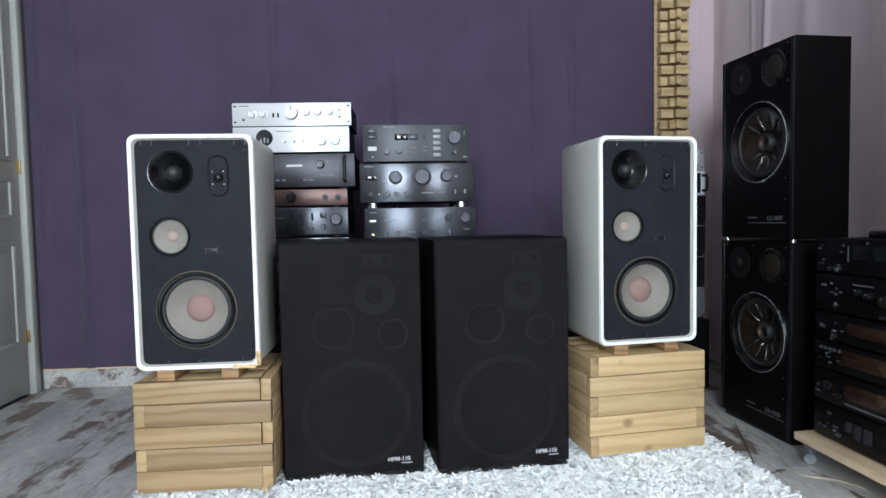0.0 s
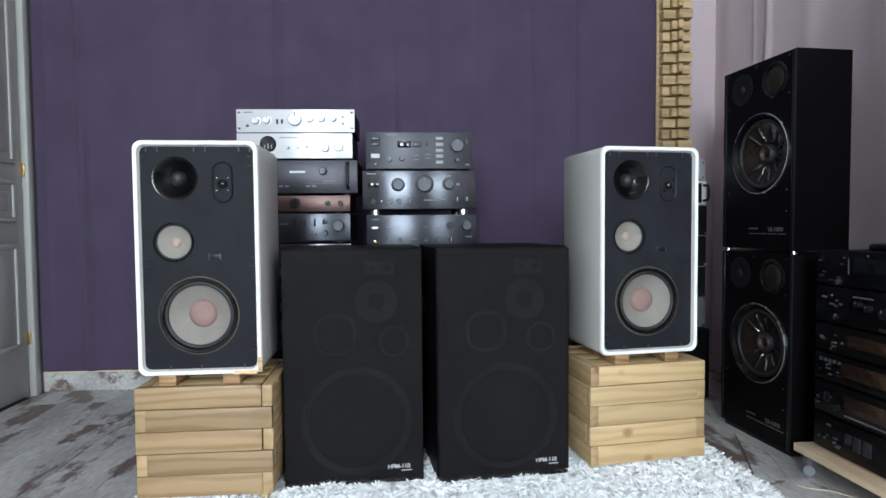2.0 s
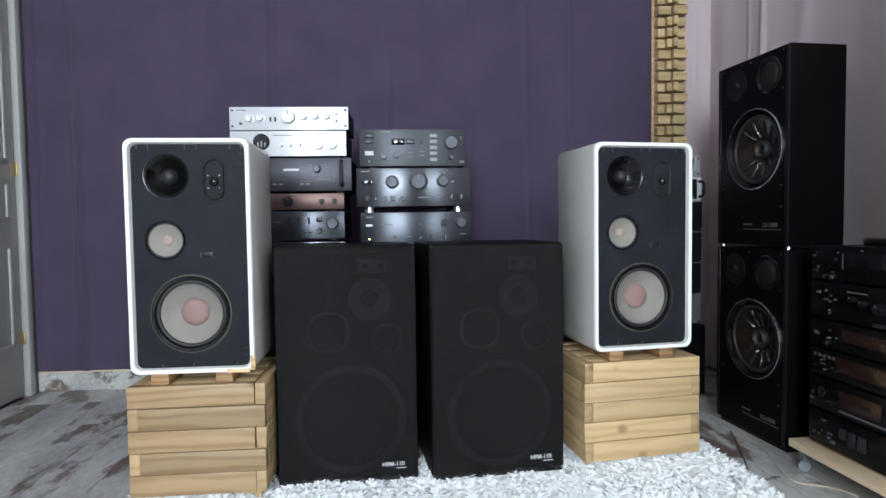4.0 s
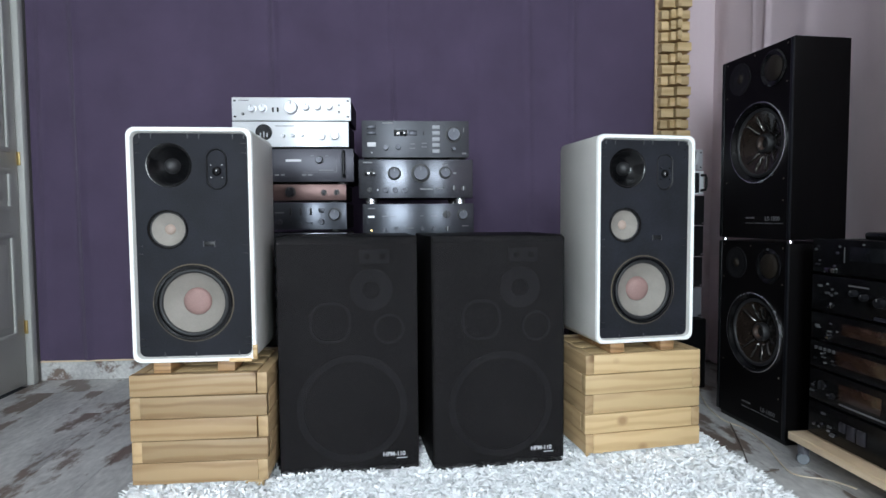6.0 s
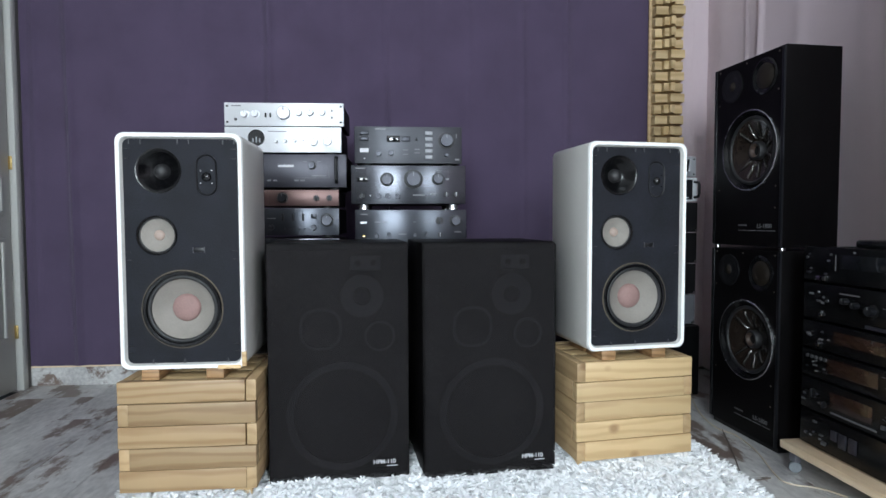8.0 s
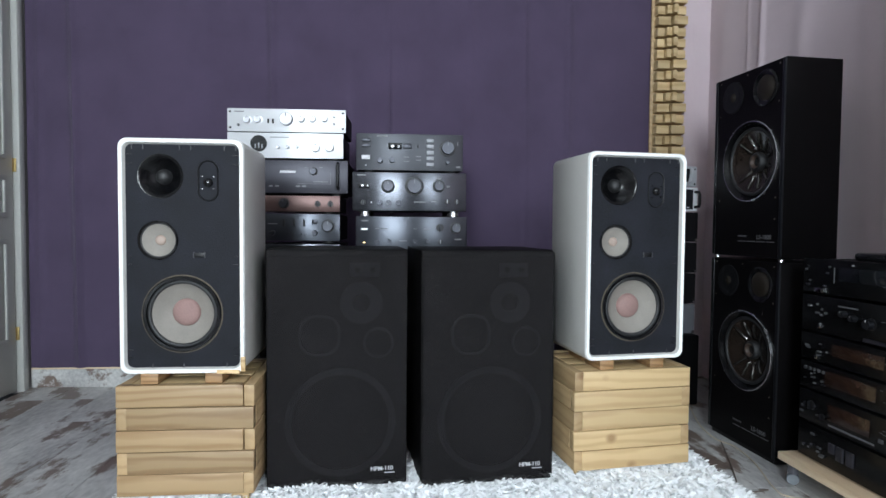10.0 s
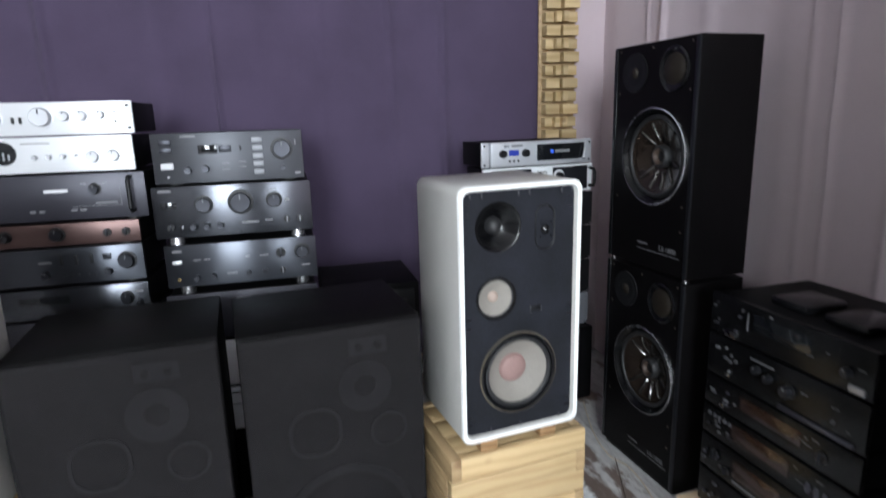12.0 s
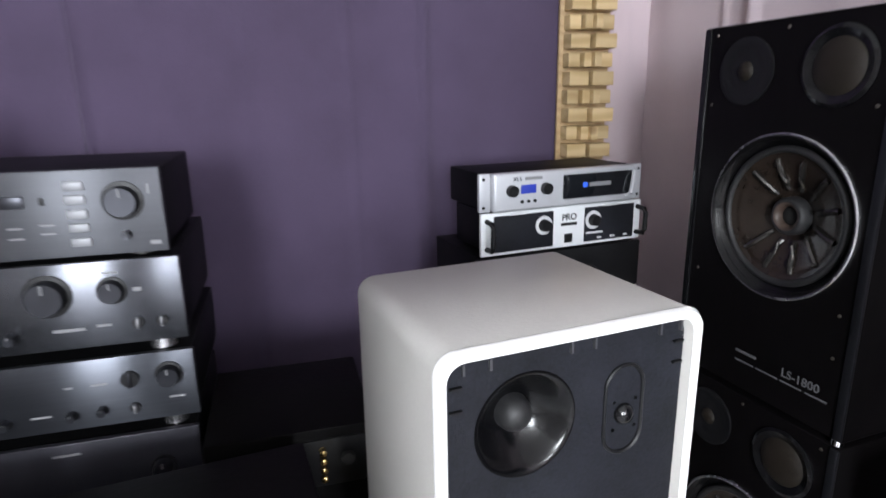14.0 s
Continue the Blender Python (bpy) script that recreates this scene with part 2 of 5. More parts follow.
M = {
    # one white lacquer in two tones: sides and top shaded, front edge lit
    "white_shell_dim": mat("white_lacquer_dim", (0.49, 0.482, 0.455), 0.42, vary=0.05, scale=5, grain=240, bump=0.12),
    "white_edge_lit": mat("white_lacquer_lit", (0.88, 0.88, 0.86), 0.35, vary=0.03, scale=8, grain=200, bump=0.05),
    "baffle": mat("black_painted_baffle", (0.0092, 0.0100, 0.0142), 0.70, spec=0.25, vary=0.6, scale=9, grain=260, bump=0.35),
    "black_plastic": mat("black_plastic", (0.008, 0.008, 0.009), 0.42, spec=0.3, vary=0.2, grain=200, bump=0.05),
    "gloss_black": mat("gloss_black_plastic", (0.006, 0.006, 0.007), 0.16, spec=0.5, vary=0.1, bump=0.0, rough_vary=0.05),
    "rubber": mat("black_rubber", (0.014, 0.014, 0.015), 0.55, vary=0.2, grain=150, bump=0.1),
    "paper_cone": mat("beige_paper_cone", (0.235, 0.215, 0.19), 0.75, vary=0.1, scale=18, grain=220, bump=0.25),
    "dust_cap": mat("pinkish_dust_cap", (0.26, 0.16, 0.145), 0.7, vary=0.12, scale=25, grain=200, bump=0.2),
    "dust_pale": mat("pale_dust_cap", (0.36, 0.275, 0.23), 0.6, vary=0.12, scale=25, grain=200, bump=0.2),
    "foam": mat("tan_adhesive_ring", (0.085, 0.068, 0.045), 0.8, vary=0.3, scale=30),
    "hole": mat("dark_void", (0.004, 0.004, 0.004), 0.9, bump=0),
    "veneer_black": mat("black_ash_veneer", (0.0034, 0.0030, 0.0032), 0.5, spec=0.06, vary=0.3, scale=4, grain=90, bump=0.15, stretch=(1, 1, 0.1)),
    "veneer_gloss": mat("polished_black_veneer", (0.0036, 0.0031, 0.0034), 0.32, spec=0.12, vary=0.2, scale=4, grain=90, bump=0.03, stretch=(1, 1, 0.1)),
    "grille": cloth_grille("black_grille_cloth"),
    "grey_metal": mat("grey_cast_metal", (0.17, 0.17, 0.195), 0.6, metal=0.2, vary=0.1),
    "chrome": mat("bright_chrome", (0.75, 0.76, 0.78), 0.14, metal=1.0, vary=0.04, bump=0),
    "silver": mat("brushed_silver", (0.74, 0.75, 0.77), 0.38, metal=0.3, vary=0.04, scale=3, grain=300, bump=0.0, stretch=(0.02, 1, 1), rough_vary=0.03, aniso=0.9),
    "knob_silver": mat("turned_aluminium", (0.40, 0.40, 0.42), 0.45, metal=0.8, vary=0.05, bump=0.02),
    "graphite": mat("graphite_brushed_front", (0.061, 0.065, 0.076), 0.30, metal=0.88, vary=0.1, scale=3, grain=300, bump=0.0, stretch=(0.02, 1, 1), rough_vary=0.03, aniso=0.9),
    "graphite_satin": mat("satin_graphite_front", (0.060, 0.062, 0.070), 0.42, metal=0.7, vary=0.1, scale=3, grain=300, bump=0.0, stretch=(0.02, 1, 1), rough_vary=0.03, aniso=0.8),
    "graphite_knob": mat("graphite_knob", (0.036, 0.037, 0.044), 0.34, metal=0.8, vary=0.06, bump=0.03),
    "dark_front": mat("dark_grey_front", (0.040, 0.039, 0.050), 0.40, metal=0.45, vary=0.1, scale=3, grain=260, bump=0.08, stretch=(0.03, 1, 1)),
    "deck_front": mat("black_deck_front", (0.0045, 0.0045, 0.005), 0.24, spec=0.22, vary=0.15, scale=3, grain=260, bump=0.05, stretch=(0.03, 1, 1)),
    "bronze": mat("bronze_front", (0.10, 0.06, 0.055), 0.36, metal=0.7, vary=0.1, scale=3, grain=260, bump=0.08, stretch=(0.03, 1, 1)),
    "steel_case": mat("black_steel_case", (0.004, 0.004, 0.0045), 0.5, spec=0.10, vary=0.2, scale=8, grain=300, bump=0.15),
    "print_dim": mat("dim_grey_print", (0.10, 0.10, 0.105), 0.6, vary=0.03, bump=0),
    "lug_grey": mat("dull_grey_lug", (0.05, 0.05, 0.055), 0.5, vary=0.1, bump=0),
    "screw": mat("dull_screw", (0.22, 0.20, 0.17), 0.4, metal=0.9, vary=0.1, bump=0),
    "button_grey": mat("satin_grey_button", (0.24, 0.245, 0.26), 0.5, metal=0.4, vary=0.05, bump=0),
    "print": mat("pale_print", (0.62, 0.62, 0.64), 0.6, vary=0.03, bump=0),
    "print_grey": mat("grey_print", (0.20, 0.20, 0.21), 0.6, vary=0.03, bump=0),
    "display": mat("dark_display_window", (0.008, 0.009, 0.011), 0.08, bump=0, rough_vary=0.02),
    "amber_display": mat("brown_tinted_display", (0.028, 0.014, 0.010), 0.18, vary=0.25, scale=14, bump=0, rough_vary=0.05),
    "lcd": glow("blue_lcd", (0.03, 0.06, 0.45), 0.5),
    "blue_badge": glow("blue_badge_light", (0.04, 0.15, 0.9), 0.7),
    "gold": mat("gold_plating", (0.75, 0.52, 0.22), 0.25, metal=1.0, vary=0.05, bump=0),
    "pa_white": mat("white_painted_steel", (0.74, 0.76, 0.78), 0.45, vary=0.05, bump=0.03),
    "pa_dull": mat("dull_grey_paint", (0.14, 0.145, 0.16), 0.5, vary=0.08, bump=0.03),
    "pa_grey": mat("silver_grey_plastic", (0.50, 0.51, 0.54), 0.4, metal=0.3, vary=0.05, bump=0.03),
    "pp_cone": mat("black_polypropylene_cone", (0.020, 0.014, 0.011), 0.2, vary=0.25, scale=10, grain=60, bump=0.03, rough_vary=0.06),
    "rib_gloss": mat("glossy_dark_rib", (0.11, 0.105, 0.10), 0.22, metal=0.9, vary=0.1, bump=0, rough_vary=0.04),
    "cap_brown": mat("dark_brown_paper", (0.055, 0.036, 0.028), 0.5, vary=0.2, scale=20, bump=0.05),
    "amber_dome": mat("brown_cloth_dome", (0.0095, 0.0058, 0.0026), 0.6, vary=0.2, scale=20, grain=300, bump=0.15),
    "pine": wood("pine_slat", (0.52, 0.355, 0.18), (0.61, 0.44, 0.235), rings=10),
    # darker pine for crate side slats, and for shade in the diffuser's gaps
    "pine_dark": wood("pine_slat_dark", (0.385, 0.255, 0.13), (0.45, 0.31, 0.165), rings=10, axis=1),
    "pine_block": wood("pine_block", (0.50, 0.31, 0.14), (0.70, 0.49, 0.26), rings=16, axis=1),
    "oak_block": wood("brown_oak_block", (0.22, 0.12, 0.05), (0.36, 0.21, 0.10), rings=18),
    "birch": wood("birch_board", (0.62, 0.46, 0.30), (0.76, 0.61, 0.43), rings=7),
    "skyline": wood("diffuser_wood", (0.50, 0.35, 0.17), (0.62, 0.46, 0.25), rings=6),
    "laminate": laminate("whitewashed_laminate"),
    "paint_white": mat("white_door_paint", (0.43, 0.43, 0.405), 0.45, vary=0.04, scale=4, grain=120, bump=0.06),
    # ceiling out of view, kept white to bounce light onto the floor
    "ceiling_paint": mat("white_ceiling_paint", (0.78, 0.77, 0.76), 0.8, vary=0.03, scale=3, grain=120, bump=0.15),
    "plaster": mat("warm_grey_plaster", (0.40, 0.38, 0.38), 0.8, vary=0.04, scale=3, grain=120, bump=0.2),
    # west and south walls: plaster darkened to cut bounced light and reflections
    "plaster_low_bounce": mat("darkened_plaster", (0.23, 0.215, 0.21), 0.85, vary=0.05, scale=3, grain=120, bump=0.2),
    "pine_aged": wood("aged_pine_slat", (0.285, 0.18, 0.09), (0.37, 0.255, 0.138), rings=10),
    "horn_black": mat("satin_black_horn", (0.0032, 0.0032, 0.0038), 0.19, spec=0.38, vary=0.15, bump=0.0, rough_vary=0.05),
    "graphite_dark": mat("black_brushed_front", (0.072, 0.075, 0.086), 0.26, metal=0.9, vary=0.1, scale=3, grain=300, bump=0.0, stretch=(0.02, 1, 1), rough_vary=0.03, aniso=0.9),
    "aluminium_face": mat("polished_aluminium_front", (0.80, 0.81, 0.83), 0.4, metal=0.2, vary=0.04, scale=3, grain=300, bump=0.0, stretch=(0.02, 1, 1), rough_vary=0.03),
    "trim_ring": mat("satin_metal_ring", (0.55, 0.55, 0.57), 0.26, metal=0.95, vary=0.06, bump=0),
    "purple": mat("purple_curtain_cloth", (0.081, 0.0595, 0.104), 0.9, vary=0.14, scale=5, grain=420, bump=0.9, sheen=0.12, spec=0.2),
    "lilac": mat("lilac_curtain_cloth", (0.60, 0.50, 0.53), 0.9, vary=0.07, scale=2.2, grain=420, bump=0.6, sheen=0.1, spec=0.2),
    "rug": mat("white_shag_pile", (0.93, 0.94, 0.95), 0.9, vary=0.03, scale=10, grain=80, bump=0.0),
    "brass": mat("brass", (0.62, 0.44, 0.18), 0.35, metal=1.0, vary=0.08),
    "cable": mat("cream_cable_sheath", (0.55, 0.47, 0.36), 0.5, vary=0.08, bump=0),
    "cable_dark": mat("dark_cable_sheath", (0.14, 0.11, 0.09), 0.5, vary=0.08, bump=0),
    "clear_wheel": mat("grey_translucent_wheel", (0.16, 0.18, 0.20), 0.15, vary=0.1, bump=0),
    "glass": glass("window_glass"),
}


# ---- mesh helpers ----
def part(name, bm, material, parent=None, label="", smooth=True):
    me = bpy.data.meshes.new(name)
    bm.normal_update()
    bm.to_mesh(me)
    bm.free()
    ob = new(name, me)
    me.materials.append(M[material])
    if smooth:
        for f in me.polygons:
            f.use_smooth = True
        me.set_sharp_from_angle(angle=radians(38))
    if parent:
        ob.parent = parent
    if label:
        ob["label"] = label
    return ob


def empty(name, m, label, category, group="", kind=""):
    ob = new(name)
    ob.empty_display_size = 0.05
    ob.matrix_world = m
    return tagged(ob, label, category, group, kind)


def box(x0, x1, y0, y1, z0, z1, bevel=0.0, seg=2, bm=None):
    """A bevelled box; with bm it is added to that mesh."""
    b = bmesh.new()
    bmesh.ops.create_cube(b, size=1, matrix=Matrix.Translation(((x0 + x1) / 2, (y0 + y1) / 2, (z0 + z1) / 2)) @ Matrix.Diagonal((x1 - x0, y1 - y0, z1 - z0, 1)))
    if bevel:
        bmesh.ops.bevel(b, geom=b.edges[:], offset=bevel, segments=seg, affect="EDGES", profile=0.5)
    if bm is None:
        return b
    me = bpy.data.meshes.new("tmp")
    b.to_mesh(me)
    b.free()
    bm.from_mesh(me)
    bpy.data.meshes.remove(me)
    return bm


def lathe(profile, x, z, y=0.0, seg=40, bm=None, closed=False):
    """Turns (radius, depth) pairs about an axis along y through (x, z); depth runs into the cabinet."""
    b = bm or bmesh.new()
    rings = []
    for r, d in profile:
        if r < 1e-5:
            rings.append([b.verts.new((x, y + d, z))])
        else:
            rings.append([b.verts.new((x + r * math.cos(2 * math.pi * k / seg), y + d, z + r * math.sin(2 * math.pi * k / seg))) for k in range(seg)])
    pairs = list(zip(rings, rings[1:]))
    if closed:
        pairs.append((rings[-1], rings[0]))
    for p, q in pairs:
        for k in range(seg):
            j = (k + 1) % seg
            if len(p) == 1 and len(q) == 1:
                continue
            if len(p) == 1:
                b.faces.new((p[0], q[j], q[k]))
            elif len(q) == 1:
                b.faces.new((p[k], p[j], q[0]))
            else:
                b.faces.new((p[k], p[j], q[j], q[k]))
    bmesh.ops.recalc_face_normals(b, faces=b.faces[:])
    return b


def holed(w, h, cz, y, holes, seg=40):
    """An upright plate w by h centred on x = 0 and z = cz, with round holes cut through and short walls behind their rims."""
    b = bmesh.new()
    loops = [[(-w / 2, cz - h / 2), (w / 2, cz - h / 2), (w / 2, cz + h / 2), (-w / 2, cz + h / 2)]]
    for hx, hz, r in holes:
        loops.append([(hx + r * math.cos(2 * math.pi * k / seg), hz + r * math.sin(2 * math.pi * k / seg)) for k in range(seg)])
    edges, rims = [], []
    for lp in loops:
        vs = [b.verts.new((px, y, pz)) for px, pz in lp]
        rims.append(vs)
        edges += [b.edges.new((vs[k], vs[(k + 1) % len(vs)])) for k in range(len(vs))]
    bmesh.ops.triangle_fill(b, use_beauty=True, use_dissolve=False, edges=edges, normal=(0, -1, 0))
    for vs in rims[1:]:
        deep = [b.verts.new((v.co.x, y + 0.06, v.co.z)) for v in vs]
        for k in range(len(vs)):
            b.faces.new((vs[k], vs[(k + 1) % len(vs)], deep[(k + 1) % len(vs)], deep[k]))
        b.faces.new(deep)
    return b


def outline(w, h, r, seg=6):
    """A rounded rectangle in x, z about the origin."""
    pts = []
    for cx, cz, a0 in ((w / 2 - r, h / 2 - r, 0), (-w / 2 + r, h / 2 - r, 90), (-w / 2 + r, -h / 2 + r, 180), (w / 2 - r, -h / 2 + r, 270)):
        for k in range(seg + 1):
            a = radians(a0 + 90 * k / seg)
            pts.append((cx + r * math.cos(a), cz + r * math.sin(a)))
    return pts


def loft(rings, cap_start=False, cap_end=False):
    """Skins rings of equal count, each a list of (x, y, z)."""
    b = bmesh.new()
    vs = [[b.verts.new(p) for p in ring] for ring in rings]
    n = len(vs[0])
    for p, q in zip(vs, vs[1:]):
        for k in range(n):
            b.faces.new((p[k], p[(k + 1) % n], q[(k + 1) % n], q[k]))
    if cap_start:
        b.faces.new(vs[0])
    if cap_end:
        b.faces.new(vs[-1])
    bmesh.ops.recalc_face_normals(b, faces=b.faces[:])
    return b


def tube(points, r, seg=8):
    pts = [Vector(p) for p in points]
    rings = []
    for i, p in enumerate(pts):
        d = (pts[min(i + 1, len(pts) - 1)] - pts[max(i - 1, 0)]).normalized()
        side = d.cross(Vector((0, 0, 1)) if abs(d.z) < 0.9 else Vector((1, 0, 0))).normalized()
        up = side.cross(d)
        rings.append([p + r * (math.cos(2 * math.pi * k / seg) * side + math.sin(2 * math.pi * k / seg) * up) for k in range(seg)])
    return loft(rings, True, True)


def lettering(name, body, size, x, y, z, material, parent, align="LEFT", width=1.0):
    """Raised letters on a front that faces -y."""
    cu = bpy.data.curves.new(name, "FONT")
    cu.body, cu.size, cu.extrude, cu.align_x = body, size, 0.0004, align
    cu.space_character = width
    cu.offset = size * 0.018
    cu.materials.append(M[material])
    ob = new(name, cu)
    ob.parent = parent
    ob.matrix_local = pose(x, y, z, 90, 0, 0)
    return ob


def bar(parent, x, z, w, h, y, material="print", name="print_bar"):
    return part(name, box(x - w / 2, x + w / 2, y - 0.0006, y + 0.0006, z - h / 2, z + h / 2), material, parent, smooth=False)


# ---- setting ----
def structure(name, bm, material, label, category, smooth=False):
    return tagged(part(name, bm, material, smooth=smooth), label, category, kind="structure")


floor = structure("floor", box(WX - 0.1, EX + 0.1, SY - 0.1, NY + 0.1, -0.10, -0.012), "hole", "whitewashed worn laminate plank floor", "floor")
structure("ceiling", box(WX - 0.1, EX + 0.1, SY - 0.1, NY + 0.1, CZ, CZ + 0.1), "ceiling_paint", "plain plaster ceiling", "ceiling")
structure("wall_north", box(WX - 0.1, EX + 0.1, NY, NY + 0.1, -0.1, CZ), "plaster", "plain plaster wall behind the purple curtain", "wall")
structure("wall_east", box(EX, EX + 0.1, SY - 0.1, NY, -0.1, CZ), "plaster", "plain plaster wall behind the lilac curtain", "wall")
DY0, DY1, DZ = 2.007, 2.832, 2.06
bm = box(WX - 0.1, WX, SY - 0.1, DY0, -0.1, CZ)
box(WX - 0.1, WX, DY1, NY, -0.1, CZ, bm=bm)
box(WX - 0.1, WX, DY0, DY1, DZ, CZ, bm=bm)
structure("wall_west", bm, "plaster_low_bounce", "plain plaster wall with a panelled door", "wall")
bm = bmesh.new()
xs = [WX] + [v for w in WINDOWS for v in w[:2]] + [EX]
for i in range(len(xs) - 1):
    if i % 2 == 0:
        box(xs[i], xs[i + 1], SY - 0.1, SY, -0.1, CZ, bm=bm)
    else:
        w = WINDOWS[i // 2]
        box(xs[i], xs[i + 1], SY - 0.1, SY, -0.1, w[2], bm=bm)
        box(xs[i], xs[i + 1], SY - 0.1, SY, w[3], CZ, bm=bm)
structure("wall_south", bm, "plaster_low_bounce", "plain plaster wall with two tall windows", "wall")
for i, (m, hw, hh) in enumerate([(pose((a + b) / 2, SY - 0.05, c), (b - a) / 2, d - c) for a, b, c, d in WINDOWS]):
    win = empty("window_%d" % (i + 1), m, "white framed window letting in daylight", "window", kind="structure")
    for q in ((-hw, -hw + 0.05, 0, hh), (hw - 0.05, hw, 0, hh), (-0.03, 0.03, 0.05, hh - 0.05)):
        part("window_frame", box(q[0], q[1], -0.02, 0.04, q[2], q[3], 0.004), "paint_white", win)
    for q in ((0, 0.05), (hh - 0.05, hh)):
        part("window_frame", box(-hw + 0.05, hw - 0.05, -0.02, 0.04, q[0], q[1], 0.004), "paint_white", win)
    for q in ((-hw + 0.05, -0.03), (0.03, hw - 0.05)):
        pane = part("pane", box(q[0], q[1], -0.03, -0.026, 0.05, hh - 0.05), "glass", win)
        pane.visible_shadow = False
    part("window_sill", box(-hw - 0.04, hw + 0.04, 0.052, 0.2, -0.03, -0.004, 0.006), "paint_white", win)

# door in the west wall: leaf with six raised panels, frame, latch
door = empty("door_1", pose(WX, (DY0 + DY1) / 2, 0, 0, 0, 90), "white painted panelled door, closed, beside the purple curtain", "door", kind="structure")
dw = DY1 - DY0 - 0.06
part("door_leaf", box(-dw / 2, dw / 2, 0.012, 0.05, 0.008, DZ - 0.035, 0.003), "paint_white", door)
for pz0, pz1 in ((0.235, 0.70), (0.795, 0.98), (1.05, 1.91)):
    for px0, px1 in ((-dw / 2 + 0.055, -0.05), (0.05, dw / 2 - 0.055)):
        b = bmesh.new()
        for q in ((px0, px1, pz0, pz0 + 0.022), (px0, px1, pz1 - 0.022, pz1)):
            box(q[0], q[1], 0.002, 0.0125, q[2], q[3], 0.004, bm=b)
        for q in ((px0, px0 + 0.022), (px1 - 0.022, px1)):
            box(q[0], q[1], 0.002, 0.0125, pz0 + 0.02, pz1 - 0.02, 0.004, bm=b)
        part("door_panel_moulding", b, "paint_white", door)
        part("door_panel", box(px0 + 0.05, px1 - 0.05, 0.004, 0.0125, pz0 + 0.05, pz1 - 0.05, 0.006), "paint_white", door)
for q in ((-dw / 2 - 0.09, -dw / 2 - 0.004), (dw / 2 + 0.006, dw / 2 + 0.045)):
    part("door_frame", box(q[0], q[1], -0.014, 0.02, 0, DZ + 0.02, 0.005), "paint_white", door)
part("door_frame", box(-dw / 2 - 0.09, dw / 2 + 0.045, -0.014, 0.02, DZ - 0.03 + 0.052, DZ + 0.09, 0.005), "paint_white", door)
part("hinge", box(dw / 2 - 0.003, dw / 2 + 0.006, -0.001, 0.014, 1.00, 1.06, 0.002), "brass", door, "brass hinge")
part("hinge", box(dw / 2 - 0.003, dw / 2 + 0.006, -0.001, 0.014, 0.24, 0.30, 0.002), "brass", door, "brass hinge")

# baseboard of the same laminate with a pale cut top edge
sk = structure("baseboard", box(WX + 0.002, EX - 0.002, NY - 0.016, NY - 0.001, 0.0, 0.085, 0.002), "laminate", "whitewashed laminate baseboard with a pale top edge", "baseboard")
part("baseboard_trim", box(WX + 0.004, EX - 0.004, NY - 0.019, NY - 0.002, 0.086, 0.094, 0.002), "birch", sk, "pale raw top edge")


def curtain(name, material, x0, x1, z0, z1, m, folds, depth, label, seed, sag=0.004):
    """Hanging cloth: vertical folds at uneven spacing, slight creases, and real thickness."""
    rnd = random.Random(seed)
    nx, nz = int((x1 - x0) * 110), 150
    cuts = sorted(rnd.uniform(x0, x1) for _ in range(folds))
    amp = [rnd.uniform(0.3, 1.0) * depth for _ in cuts]
    wid = [rnd.choice((rnd.uniform(0.008, 0.02), rnd.uniform(0.03, 0.09))) for _ in cuts]
    creases = [(rnd.uniform(0.25, 0.40) + 0.335 * k, rnd.uniform(0.0010, 0.0022), rnd.uniform(0, 9)) for k in range(7)]
    b = bmesh.new()
    front, back = [], []
    for k in range(nz + 1):
        z = z0 + (z1 - z0) * k / nz
        rowf, rowb = [], []
        for i in range(nx + 1):
            x = x0 + (x1 - x0) * i / nx
            y = 0.0
            for c, a, w in zip(cuts, amp, wid):
                lean = 0.02 * math.sin(c * 9 + z * 0.8)
                u = (x - c - lean) / w
                if abs(u) < 4:
                    y -= a * math.exp(-u * u) * (0.6 + 0.4 * math.sin(z * 1.7 + c * 5))
            y -= 0.006 * noise.noise(Vector((x * 2.2, z * 1.1, seed))) + 0.0025 * noise.noise(Vector((x * 9, z * 6, seed)))
            for c, a, ph in creases:
                u = (z - c - 0.012 * math.sin(x * 1.3 + ph)) / 0.011
                if abs(u) < 3:
                    y -= a * math.exp(-u * u) * (0.5 + 0.5 * math.sin(x * 2.1 + ph))
            zz = z + (sag * math.sin(x * 4 + seed) if k == 0 else 0)
            rowf.append(b.verts.new((x, y - 0.004, zz)))
            rowb.append(b.verts.new((x, y, zz)))
        front.append(rowf)
        back.append(rowb)
    for k in range(nz):
        for i in range(nx):
            b.faces.new((front[k][i], front[k][i + 1], front[k + 1][i + 1], front[k + 1][i]))
            b.faces.new((back[k][i + 1], back[k][i], back[k + 1][i], back[k + 1][i + 1]))
    for i in range(nx):
        b.faces.new((back[0][i], back[0][i + 1], front[0][i + 1], front[0][i]))
        b.faces.new((front[nz][i], front[nz][i + 1], back[nz][i + 1], back[nz][i]))
    for k in range(nz):
        b.faces.new((back[k][0], front[k][0], front[k + 1][0], back[k + 1][0]))
        b.faces.new((front[k][nx], back[k][nx], back[k + 1][nx], front[k + 1][nx]))
    ob = part(name, b, material)
    for f in ob.data.polygons:
        f.use_smooth = True
    ob.matrix_world = m
    return tagged(ob, label, "curtain")


